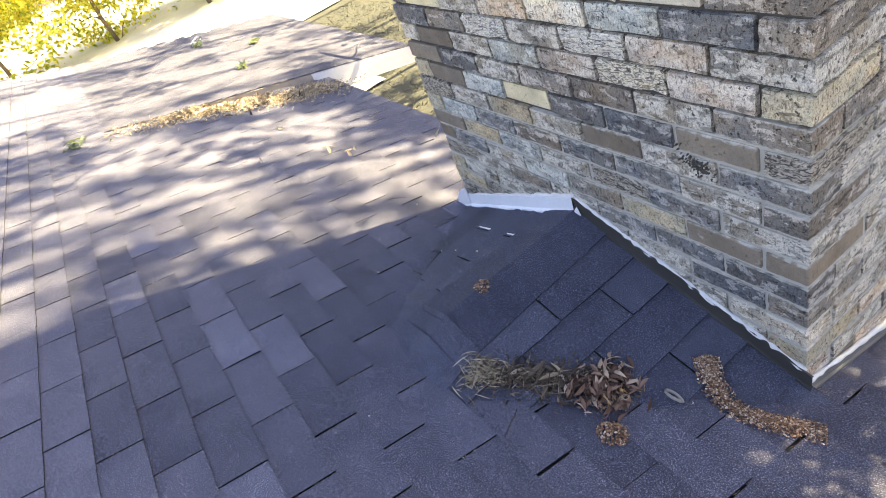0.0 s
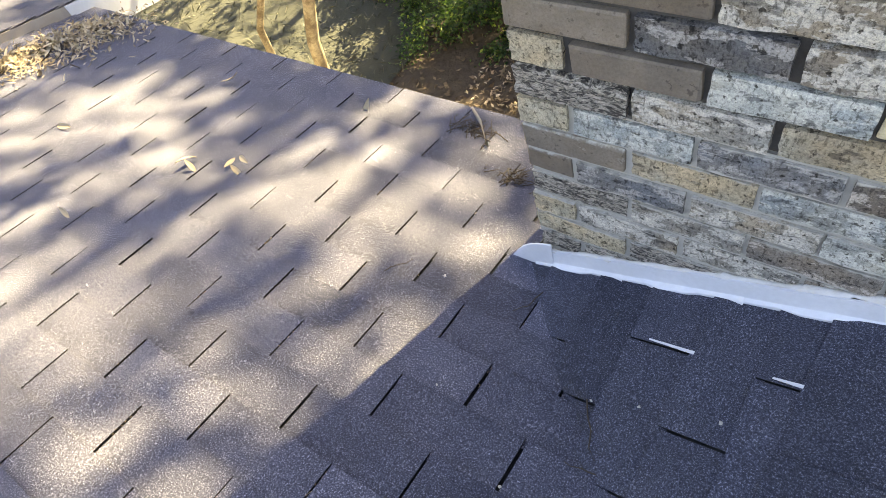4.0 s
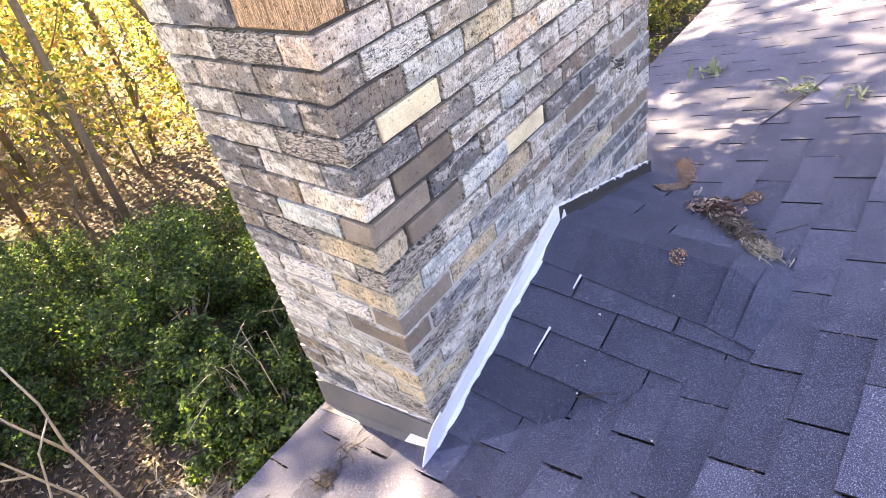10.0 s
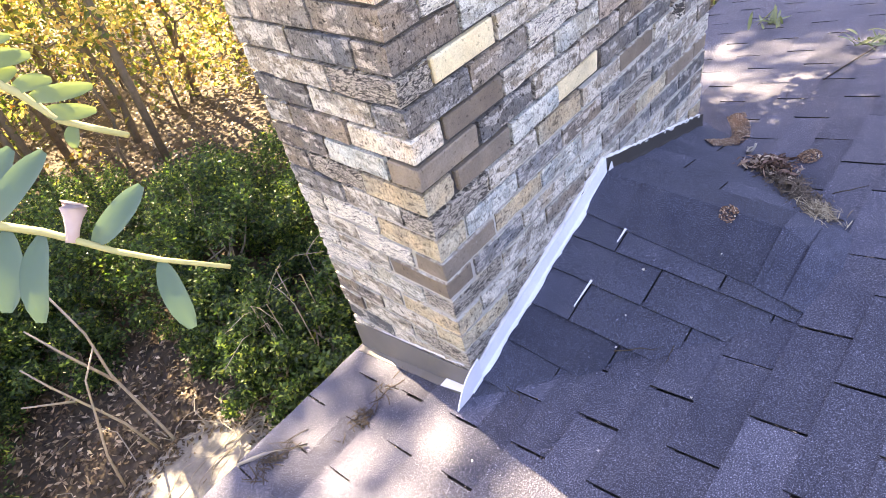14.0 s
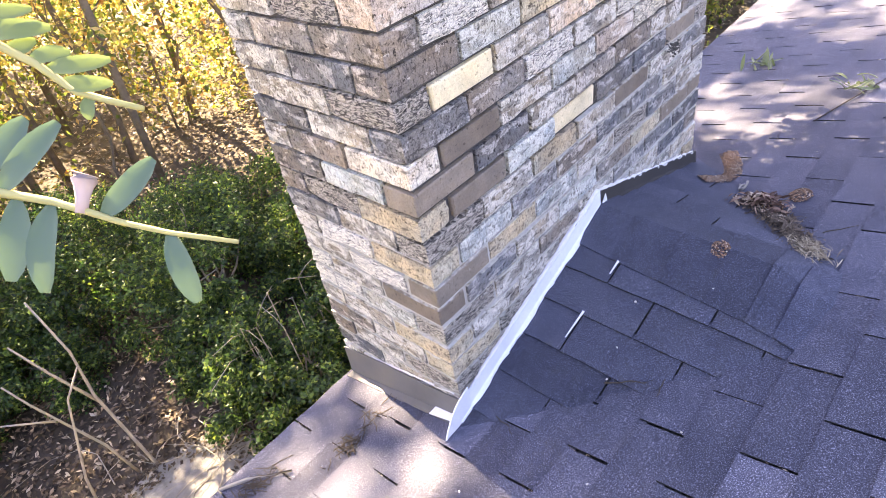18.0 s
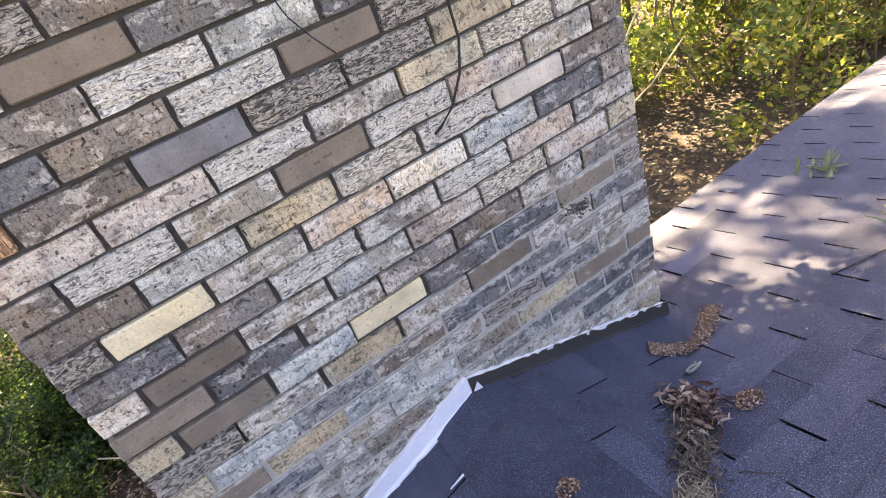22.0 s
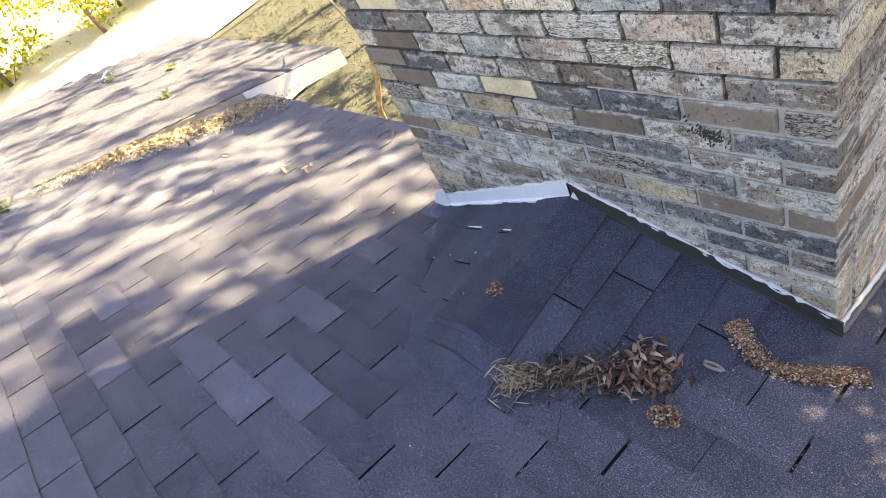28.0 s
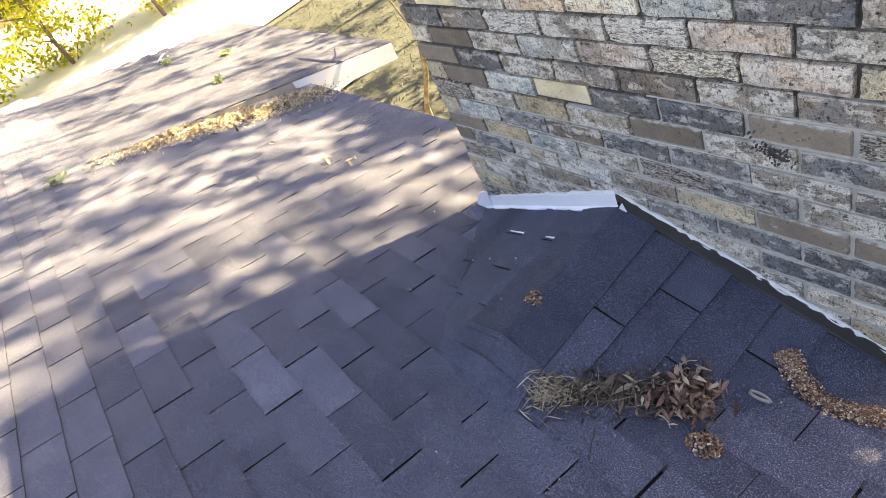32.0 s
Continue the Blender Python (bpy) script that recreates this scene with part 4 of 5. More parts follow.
for nm, spine, sp, hg, n, sz, sl, mt, sd in (
        ("grass_litter", [(1.23, -0.36), (1.10, -0.45), (0.94, -0.60)], 0.021, 0.025, 190, 0.065, 0.02, M_HEAPSTRAW, 33),
        ("dead_grass", [(1.24, -0.36), (1.12, -0.44), (1.02, -0.53)], 0.022, 0.03, 160, 0.075, 0.03, M_DRYLEAF, 36),
        ("chaff", [(1.20, -0.33), (1.05, -0.50), (0.93, -0.61)], 0.026, 0.014, 800, 0.012, 0.45, M_DRYLEAF, 34),
        ("pale_chaff", [(0.99, -0.55), (0.92, -0.62)], 0.022, 0.014, 260, 0.04, 0.06, M_STRAW, 35)):
    tagged(litter(nm, spine, sp, hg, n, sz, sl, mt, heap, sd, o, 0.3), kind="stuff")

# curled grey strip beside the heap
v, f = tube([(1.325 + 0.024 * math.cos(a) * (1 + 0.03 * i), -0.268 + 0.009 * math.sin(a), cr_z(1.325, -0.268) + 0.006 + 0.0015 * i) for i, a in enumerate(np.linspace(0.3, 5.6, 12))], [0.0045] * 12, 6)
tagged(mesh_object("curled_strip", v, f, M_DEADWOOD), "small curled scrap of grey sealant on the shingles", "scrap")

# two white paint strokes and pale specks on the cricket's shingles
for (x0, y0), (x1, y1) in (((0.322, -0.147), (0.412, -0.153)), ((0.547, -0.162), (0.594, -0.164))):
    a, b = Vector((x0, y0, cr_z(x0, y0) + 0.004)), Vector((x1, y1, cr_z(x1, y1) + 0.004))
    side = (b - a).normalized().cross(Vector((0, 0, 1))) * 0.0035
    lift = Vector((0, 0, 0.003))
    base = [a - side * 0.4, b - side, b + side, a + side * 0.4]
    ob = mesh_object("paint_stroke", base + [p + lift for p in base], [(3, 2, 1, 0), (4, 5, 6, 7), (0, 1, 5, 4), (1, 2, 6, 5), (2, 3, 7, 6), (3, 0, 4, 7)], M_WHITE)
    tagged(ob, "narrow white paint stroke across a dark shingle", "paint mark", "paint strokes")
r = random.Random(5)
for i, (x, y) in enumerate(((0.27, -0.31), (0.50, -0.27), (-0.03, -0.43), (0.36, -0.29), (0.62, -0.44), (0.2, -0.55), (1.36, -0.245), (-0.20, -0.16), (0.85, -0.9), (1.62, -0.42))):
    bm = bmesh.new()
    bmesh.ops.create_icosphere(bm, subdivisions=1, radius=0.0032 * r.uniform(0.6, 1.2))
    for v in bm.verts:
        v.co += Vector((r.uniform(-1, 1), r.uniform(-1, 1), r.uniform(-1, 1))) * 0.0015
    ob = part("pale_crumb", bm, M_MORTAR)
    ob.location = (x, y, cr_z(x, y) + 0.004)
    tagged(ob, "pale crumb of mortar lying on the shingles", "crumb", "mortar crumbs")

# thin twigs dropped singly on the shingles
rtw = random.Random(61)
for (x0, y0), (x1, y1), rad in (((1.094, -0.589), (1.142, -0.665), 0.0016), ((0.262, -0.312), (0.326, -0.423), 0.0016), ((0.044, -0.095), (0.008, -0.18), 0.0014), ((0.338, -0.442), (0.28, -0.448), 0.0013), ((1.72, -0.25), (1.80, -0.235), 0.0013), ((-0.35, -0.22), (-0.31, -0.15), 0.0012), ((1.885, -0.335), (2.33, -0.503), 0.0024)):
    pts = []
    for k in range(5):
        x, y = x0 + (x1 - x0) * k / 4 + rtw.gauss(0, 0.003), y0 + (y1 - y0) * k / 4 + rtw.gauss(0, 0.003)
        pts.append((x, y, cr_z(x, y) + 0.0025 + rtw.random() * 0.002))
    tagged(mesh_object("twig", *tube(pts, [rad, rad * 1.1, rad * 0.95, rad * 0.8, rad * 0.5], 6), M_TWIG), "thin dry twig lying on the dark shingles", "twig", "loose twigs")

# pale chips and grit caught in the slots between the shingles
grit_v, grit_f = [], []
for me, m in near_tabs:
    if rtw.random() < 0.3:
        continue
    for _ in range(rtw.randint(1, 7)):
        p = m @ Vector((TAB / 2 + rtw.gauss(0, 0.0012), -rtw.uniform(0.004, EXPO - 0.004), 0.004))
        a, l = rtw.gauss(1.57, 0.5), rtw.uniform(0.002, 0.007)
        k = len(grit_v)
        ex, ey, ez = Vector((math.cos(a) * l, math.sin(a) * l, 0)), Vector((-math.sin(a), math.cos(a), 0)) * rtw.uniform(0.0008, 0.0017), Vector((0, 0, rtw.uniform(0.001, 0.0025)))
        grit_v += [p - ex, p + ey, p + ex, p - ey, p + ez, p - ez]
        grit_f += [(k + i, k + (i + 1) % 4, k + 4) for i in range(4)] + [(k + (i + 1) % 4, k + i, k + 5) for i in range(4)]
tagged(mesh_object("slot_grit", grit_v, grit_f, M_HEAPSTRAW), "pale chips and grit caught between the shingles", "grit", kind="stuff")

# dark growth on one joint of the chimney's face
rm = random.Random(52)
chunks = []
for _ in range(130):
    u, w = rm.gauss(0, 0.018), rm.gauss(0, 0.010)
    p, q = Vector((u, -0.001 - 0.003 * rm.random(), w - 0.35 * u)), 0.0012 + 0.0022 * rm.random()
    tip = p + Vector((rm.gauss(0, 0.002), -q * 1.6, rm.gauss(0, 0.002)))
    chunks.append(tube([p + Vector((0, 0.004, 0)), p, tip], [q, q * 0.9, q * 0.25], 5))
ob = mesh_object("moss_patch", *joined(chunks), M_MOSS)
ob.location = (1.242, -0.001, 0.526)
tagged(ob, "dark mossy growth clinging to a brick joint", "moss")

# cable hanging on the chimney's face
v, f = tube([(1.02, -0.012, 1.75), (1.018, -0.012, 1.30), (1.012, -0.016, 1.16), (1.012, -0.018, 1.10), (0.992, -0.016, 1.03), (0.950, -0.014, 0.968), (0.912, -0.010, 0.938), (0.897, 0.0, 0.925)], [0.0032] * 8, 8)
tagged(mesh_object("cable", v, f, M_CABLE), "thin black cable hanging down the brick chimney", "cable")
v, f = tube([(0.665, -0.010, 1.75), (0.668, -0.010, 1.33), (0.684, -0.012, 1.273), (0.712, -0.012, 1.225), (0.748, -0.004, 1.178)], [0.0013] * 5, 6)
tagged(mesh_object("thin_wire", v, f, M_CABLE), "thin grey wire curving over the upper bricks", "wire")

# litter along the step of the wing roof
step = thing("step_litter", (-2.9, 0, roof_z(-2.9, 0)), "drift of dry leaves and straw along the wing roof's edge", "leaf litter")
o = step.location
litter("leaves", [(-3.0, -0.75), (-2.88, -0.35), (-2.72, 0.1), (-2.62, 0.46)], 0.075, 0.05, 900, 0.045, 0.3, M_STRAW, step, 41, o)
litter("chaff", [(-3.04, -1.1), (-2.80, -0.3), (-2.62, 0.1), (-2.50, 0.48)], 0.11, 0.02, 2200, 0.028, 0.3, M_STRAW, step, 42, o, 0.3)
litter("dark_leaves", [(-2.95, -0.9), (-2.7, -0.2), (-2.55, 0.4)], 0.10, 0.03, 90, 0.045, 0.4, M_DRYLEAF, step, 43, o)

r = random.Random(77)


def dropped(name, x, y, n, size, slim, mat, label, category, group="", z=None, flat=0.35, spread=0.02):
    chunks = []
    base = Vector((x, y, (cr_z(x, y) if z is None else z)))
    for _ in range(n):
        p = Vector((r.gauss(0, spread), r.gauss(0, spread), 0.012 + abs(r.gauss(0, spread * 0.4))))
        s = size * r.uniform(0.7, 1.3)
        chunks.append(blade(p, r.uniform(0, math.tau), abs(r.gauss(0, flat)), s, s * slim, r.uniform(-0.5, 0.5), r))
    if n == 1:
        ob = mesh_object(name, *chunks[0], mat)
        ob.location = base
        return tagged(ob, label, category, group)
    ob = thing(name, base, label, category, group)
    for v, f in chunks:
        mesh_object("blade", v, f, mat, ob)
    return ob


for x, y, n in ((-1.065, -0.089, 3), (-1.253, -0.158, 2), (-1.55, 0.30, 1), (-0.95, 0.42, 1), (-1.9, -0.2, 1), (-1.4, -0.55, 1)):
    dropped("fallen_leaf", x, y, n, 0.075, 0.32, M_STRAW, "pale dry leaf lying on the shingles", "leaf", "loose leaves on the roof", spread=0.02)
for x, y, s in ((2.573, 0.106, 0.085), (2.189, -0.428, 0.075), (2.05, -0.62, 0.055)):
    dropped("roof_weed", x, y, 16, s, 0.2, M_WEED, "small green weed sprig on the shingles", "weed", "roof weeds", flat=0.5, spread=0.04)
for x, y in ((-3.95, 0.13), (-5.8, 0.12), (-5.0, 0.55)):
    dropped("roof_weed", x, y, 12, 0.13, 0.22, M_WEED, "small green weed sprig on the shingles", "weed", "roof weeds", wing_z(x, y) + 0.008, 0.5, 0.03)
dropped("roof_weed", -2.93, -1.38, 12, 0.11, 0.25, M_WEED, "small green weed sprig on the shingles", "weed", "roof weeds", flat=0.3, spread=0.03)
for x, y in ((-6.1, 0.18), (-5.9, 0.10)):
    dropped("paper_scrap", x, y, 2, 0.13, 0.6, M_WHITE, "crumpled white scrap on the wing roof", "scrap", "white scraps", wing_z(x, y) + 0.008)


def twig_pile(x, y, n, length, seed, wide=0.03):
    r = random.Random(seed)
    root = thing("twig_tangle", (x, y, cr_z(x, y)), "small tangle of dry twigs on the sunlit shingles", "twigs", "twig tangles")
    for _ in range(n):
        p = Vector((r.gauss(0, wide), r.gauss(0, 0.018), 0))
        a, l = r.uniform(0, math.pi), length * r.uniform(0.2, 1.1)
        p.z = -SLOPE * p.y + 0.003 + r.random() * 0.008
        d = Vector((math.cos(a), math.sin(a), -SLOPE * math.sin(a) + r.uniform(0, 0.08)))
        mesh_object("twig", *tube([p - d * l / 2, p + Vector((r.gauss(0, 0.006), r.gauss(0, 0.006), 0.003)), p + d * l / 2], [0.0014, 0.0016, 0.0008], 5), M_TWIG, root)


twig_pile(-0.26, 0.255, 34, 0.055, 1, 0.022)
twig_pile(-0.16, 0.270, 26, 0.06, 2, 0.05)
twig_pile(-0.50, 0.43, 44, 0.09, 3, 0.04)
v, f = tube([(-0.57, 0.53, roof_z(-0.57, 0.53) + 0.015), (-0.50, 0.47, roof_z(-0.5, 0.47) + 0.02), (-0.40, 0.36, roof_z(-0.4, 0.36) + 0.013)], [0.005, 0.006, 0.004], 7)
tagged(mesh_object("stick", v, f, M_DEADWOOD), "pale bare stick lying by the roof edge", "stick")


# ---- trees, shrubs and branches beyond the eaves ----
def limb(a, b, bend, r, n=6):
    a, b = Vector(a), Vector(b)
    pts = []
    for i in range(n + 1):
        t = i / n
        pts.append(a.lerp(b, t) + Vector((r.gauss(0, bend), r.gauss(0, bend), r.gauss(0, bend))) * math.sin(math.pi * t))
    return pts


def canopy_shading(across, reach):
    """How open the tall trees' leaves are on a line towards the sun that meets the roof at `across` and `reach`:
    clearings and thick parts, set to place sun patches and shade.
    """
    if across > 0.8 and reach > 3.0:
        return 0.5
    if 1.62 < across < 2.14:
        return 0.8 if reach > -0.75 else 0.5
    if 2.3 < across < 3.3 and -0.3 < reach < 0.7:
        return -0.7
    if -0.36 < across < 0.08 and 0.12 < reach < 0.7:
        return 0.65
    if -2.9 < across < -1.22 and 0.2 < reach < 0.7:
        return -1.0
    if -5.0 < across < -1.6 and reach > 2.5:
        return -1.0
    if -0.98 < across < -0.68 and -0.75 < reach:
        return 0.56
    if -2.9 < across < -0.98 and -1.0 < reach:
        return 0.27
    if (-0.46 < across < -0.28 or -0.12 < across < 0.06) and -0.35 < reach:
        return 0.4
    return 0.0


def tree(name, x, y, height, girth, lean, bark, crown_mat, clumps, crown_r, leaf, per, label, category, group, seed, crown_low=0.5, twigs=10, tight=0.13, taper=0.8):
    r = random.Random(seed)
    g = np.random.default_rng(seed)
    root = thing(name, (x, y, GROUND), label, category, group)
    tip = Vector((lean[0], lean[1], height))
    stem = limb((0, 0, -0.1), tip, 0.12, r, 8)
    trunk = mesh_object("trunk", *tube(stem, [girth * (1 - taper * i / 8) for i in range(9)], 8), bark, root)
    cents = []
    for i in range(twigs):
        t = r.uniform(crown_low, 0.98)
        p = stem[0].lerp(stem[-1], t) if t > 1 else stem[min(8, int(t * 8))]
        a = r.uniform(0, math.tau)
        q = p + Vector((math.cos(a), math.sin(a), r.uniform(0.1, 0.8))) * crown_r * r.uniform(0.5, 1.1)
        pts = limb(p, q, 0.07, r, 5)
        mesh_object("limb", *tube(pts, [girth * 0.35 * (1 - 0.8 * j / 5) for j in range(6)], 5), bark, trunk)
        cents += [pts[j] for j in (2, 3, 4, 5)]
    if clumps and cents:
        pos = []
        for i in range(clumps):
            c0 = np.array(cents[r.randrange(len(cents))]) + g.normal(size=3) * crown_r * 0.28
            tuft = c0 + g.normal(size=(per, 3)) * np.array([1, 1, 0.6]) * crown_r * tight
            # tall trees lose or gain tufts here to shape the light on the roof
            run = (GROUND + c0[2] + 0.105 + 0.26 * (y + c0[1])) / 1.095
            light = canopy_shading(x + c0[0] - 0.1765 * (y + c0[1]) + r.gauss(0, 0.04), y + c0[1] - 0.985 * run + r.gauss(0, 0.08))
            if name != "tall_tree" or r.random() > light:
                pos.append(tuft)
            if name == "tall_tree" and r.random() < -light:
                pos.append(c0 + g.normal(size=(3 * per, 3)) * np.array([1, 1, 0.6]) * crown_r * tight * 0.9)
        cloud_object("crown", *leaf_cloud(g, np.concatenate(pos), leaf, 0.2, 0.55), crown_mat, root)
    return root


# tall trees between the roof and the sun; unseen crowns, placed and seeded for its dapples
TALL = [(-7.5, 9.5, 14.0), (-4.6, 8.2, 12.5), (-2.2, 9.8, 13.5), (0.4, 9.0, 13.0), (2.6, 8.0, 12.5), (4.8, 9.2, 13.5), (7.4, 8.4, 12.5), (-1.0, 12.5, 15.5), (3.6, 12.8, 15.5), (-5.5, 12.8, 15.5), (1.6, 11.0, 14.5), (-11.0, 9.0, 13.0), (-14.0, 11.0, 13.5), (-10.0, 13.5, 15.0), (6.0, 10.6, 14.5), (1.3, 9.7, 13.5), (3.4, 9.6, 14.0), (4.7, 11.2, 15.0)]
rt = random.Random(148)
for i, (x, y, h) in enumerate(TALL):
    x, y = x + rt.uniform(-0.7, 0.7), y + rt.uniform(-0.4, 0.4)
    tree("tall_tree", x, y, h, 0.06, (rt.uniform(-0.5, 0.5), rt.uniform(-0.8, 0.2)), M_TRUNK, M_OLIVE, 24 if i in (2, 7, 15) else 46 if x < -4.2 or i == 14 else 88, 2.5, 0.14, 58, "tall slender tree with thin yellow-green foliage", "tree", "trees beyond the house", 14800 + i, 0.3 if i % 2 else 0.5, 18, 0.07, 0.5)
# a leaning tree added among them so that its trunk throws a band of shade on the roof
tree("tall_tree", 4.79, 8.17, 13.0, 0.04, (-5.9, 0.0), M_TRUNK, M_OLIVE, 30, 2.2, 0.14, 50, "leaning tree with thin foliage, added to shade the roof", "tree", "trees beyond the house", 130, 0.75, 12, 0.07, 0.35)
# younger trees close behind the shrubs
for i, (x, y, h) in enumerate(((0.5, 9.2, 6.6), (2.0, 9.0, 6.6), (4.6, 8.4, 6.2), (6.6, 8.8, 6.4), (8.8, 7.8, 6.0))):
    tree("young_tree", x, y, h, 0.06, (rt.uniform(-0.4, 0.4), rt.uniform(-0.4, 0.2)), M_TRUNK, M_YELLOW, 70, 1.7, 0.10, 55, "young tree with yellow-green autumn leaves", "tree", "young trees behind the shrubs", 500 + i, 0.35, 14, 0.11)
# slim understorey stems with yellow leaves
for i in range(64):
    y = 8.3 + 10 * rng.random()
    x = -1.5 + 0.15 * y + rng.uniform(-3.0, 6.5) * y / 10
    tree("sapling", x, y, rng.uniform(3.0, 6.5), 0.026, (rng.uniform(-0.6, 0.6), rng.uniform(-0.4, 0.4)), M_TRUNK, M_LIME if i % 4 == 1 else M_YELLOW, 24, 1.25, 0.105, 48, "slim sapling with green-yellow leaves" if i % 4 == 1 else "slim sapling with bright yellow autumn leaves", "tree", "yellow saplings", 200 + i, 0.12, 12, 0.2)
for i, (x, y) in enumerate(((-5.2, 10.0), (-6.3, 11.2), (-4.3, 9.3), (-5.4, 12.2), (-7.2, 12.6), (-4.0, 11.0))):
    tree("sapling", x, y, 3.2 + 0.35 * i, 0.028, (0.2, -0.2), M_TRUNK, M_YELLOW, 34, 1.3, 0.105, 48, "slim sapling with bright yellow autumn leaves", "tree", "yellow saplings", 700 + i, 0.05, 14, 0.2)
for i in range(15):
    x, y = rng.uniform(4.0, 11), rng.uniform(2.8, 9)
    tree("sapling", x, y, rng.uniform(1.2, 3.2), 0.02, (rng.uniform(-0.3, 0.3), rng.uniform(-0.3, 0.3)), M_TRUNK, M_LIME, 24, 0.75, 0.075, 40, "low green-yellow understorey sapling", "tree", "low saplings", 400 + i, 0.1, 9)
# leafy undergrowth and slim trunks past the far eave
rg = random.Random(19)
for i in range(34):
    x, y = rg.uniform(6.0, 14.5), rg.uniform(2.6, 8.5)
    tree("sapling", x, y, rg.uniform(1.6, 3.8), 0.025, (rg.uniform(-0.3, 0.3), rg.uniform(-0.3, 0.3)), M_TRUNK, M_LIME, 26, 0.95, 0.115, 40, "leafy green understorey sapling", "tree", "low saplings", 600 + i, 0.08, 10)
for i, (x, y) in enumerate(((9.2, 4.9), (11.2, 5.6), (8.3, 6.8), (12.6, 4.4))):
    tree("woodland_tree", x, y, 9.0, 0.075, (rg.uniform(-0.8, 0.8), rg.uniform(-0.5, 0.5)), M_TRUNK, M_LIME, 30, 1.5, 0.12, 40, "slim grey trunk rising from the undergrowth", "tree", "slim trunks", 660 + i, 0.55, 9, 0.13, 0.5)
for i in range(9):
    x, y = -4.5 + 0.9 * i + rg.uniform(-0.4, 0.4), rg.uniform(16.0, 20.0)
    tree("young_tree", x, y, rg.uniform(5.0, 6.8), 0.07, (rg.uniform(-0.4, 0.4), 0.0), M_TRUNK, M_LIME, 60, 1.9, 0.13, 50, "young tree with green and yellowing leaves", "tree", "young trees behind the shrubs", 680 + i, 0.3, 14, 0.12)
# bushy trees across the driveway
for i in range(13):
    tree("sapling", -25 - 4 * rng.random(), -16 + 3.2 * i + rng.uniform(-1, 1), rng.uniform(7, 10), 0.09, (0, 0), M_TRUNK, M_LEMON, 90, 3.0, 0.22, 100, "yellow-green tree beyond the driveway", "tree", "trees across the driveway", 280 + i, 0.05, 14)


def shrub(x, y, w, h, n, seed, mat=None):
    g = np.random.default_rng(seed)
    r = random.Random(seed)
    root = thing("shrub", (x, y, GROUND), "dense glossy green evergreen shrub", "shrub", "shrubs along the house")
    cents = []
    for _ in range(60):
        u = g.normal(size=3)
        u[2] = abs(u[2])
        u /= np.linalg.norm(u)
        cents.append(u * np.array([w, w, h]) * g.uniform(0.55, 1.0))
    cents = np.array(cents)
    pos = cents[g.integers(0, len(cents), n)] + g.normal(size=(n, 3)) * np.array([0.088, 0.088, 0.068]) * w
    pos[:, 2] = np.maximum(pos[:, 2], 0.03)
    cloud_object("foliage", *leaf_cloud(g, pos, 0.047, 0.25, 0.55), mat or M_GREEN, root)
    for i in range(9):
        c0 = cents[i]
        mesh_object("stem", *tube(limb((r.gauss(0, 0.06), r.gauss(0, 0.06), 0), tuple(c0), 0.05, r, 5), [0.018, 0.015, 0.012, 0.009, 0.006, 0.003], 5), M_DEADWOOD, root)
    return root


for i, (x, y, w, h, n) in enumerate(((0.9, 4.6, 1.0, 1.4, 9000), (2.2, 4.3, 1.0, 1.15, 9000), (-0.3, 5.9, 1.1, 1.4, 9000), (1.5, 5.9, 1.1, 0.75, 7000), (3.2, 5.6, 1.1, 0.7, 6000), (-1.7, 6.9, 1.1, 1.3, 7000), (0.6, 3.3, 0.55, 0.9, 4000), (2.25, 2.85, 0.6, 0.95, 4500), (0.32, 2.95, 0.5, 0.85, 3800), (0.82, 2.75, 0.5, 0.8, 3600), (0.42, 2.35, 0.42, 0.7, 3000), (1.35, 2.9, 0.5, 0.85, 3600), (0.2, 7.4, 1.2, 0.75, 6000))):
    shrub(x, y, w, h, int(n * 2.0), 300 + i)
for i, (x, y, w, h, n) in enumerate(((-3.2, 4.0, 1.0, 1.5, 9000), (-2.3, 4.6, 0.9, 1.5, 8000), (-1.3, 5.6, 1.0, 1.4, 7000), (7.2, 7.4, 1.4, 1.6, 5000), (0.5, 3.9, 0.6, 0.95, 5000), (-0.7, 5.15, 0.75, 1.0, 6000), (-1.75, 5.6, 0.8, 1.1, 6000), (-4.3, 4.7, 0.9, 1.5, 7000), (-4.9, 5.9, 1.0, 1.5, 7000), (-4.1, 7.1, 1.1, 1.5, 6000), (-5.1, 8.5, 1.2, 1.5, 5000))):
    shrub(x, y, w, h, int(n * 2.0), 340 + i)


def bare_branch(name, runs, bark, label, category, group=""):
    chunks = []
    for pts, r0, r1 in runs:
        n = len(pts)
        chunks.append(tube(pts, [r0 + (r1 - r0) * i / (n - 1) for i in range(n)], 7))
    return tagged(mesh_object(name, *joined(chunks), bark), label, category, group)


# dead branches lying against the shrubs
LABEL_DEAD = "grey fallen branch leaning by the shrubs"
bare_branch("dead_branch", [([(-0.55, 3.3, -2.79), (-0.56, 3.5, -2.62), (-0.59, 3.5, -1.92), (-0.54, 3.5, -1.48), (-0.57, 3.5, -0.97)], 0.017, 0.007), ([(-0.58, 3.52, -2.04), (-0.72, 3.6, -1.61), (-0.81, 3.6, -1.25)], 0.014, 0.006)], M_DEADWOOD, LABEL_DEAD, "branch", "fallen branches")
bare_branch("dead_branch", [([(-1.05, 3.3, -2.79), (-0.98, 3.4, -2.45), (-0.74, 3.4, -1.75), (-0.56, 3.4, -1.55)], 0.013, 0.006)], M_DEADWOOD, LABEL_DEAD, "branch", "fallen branches")
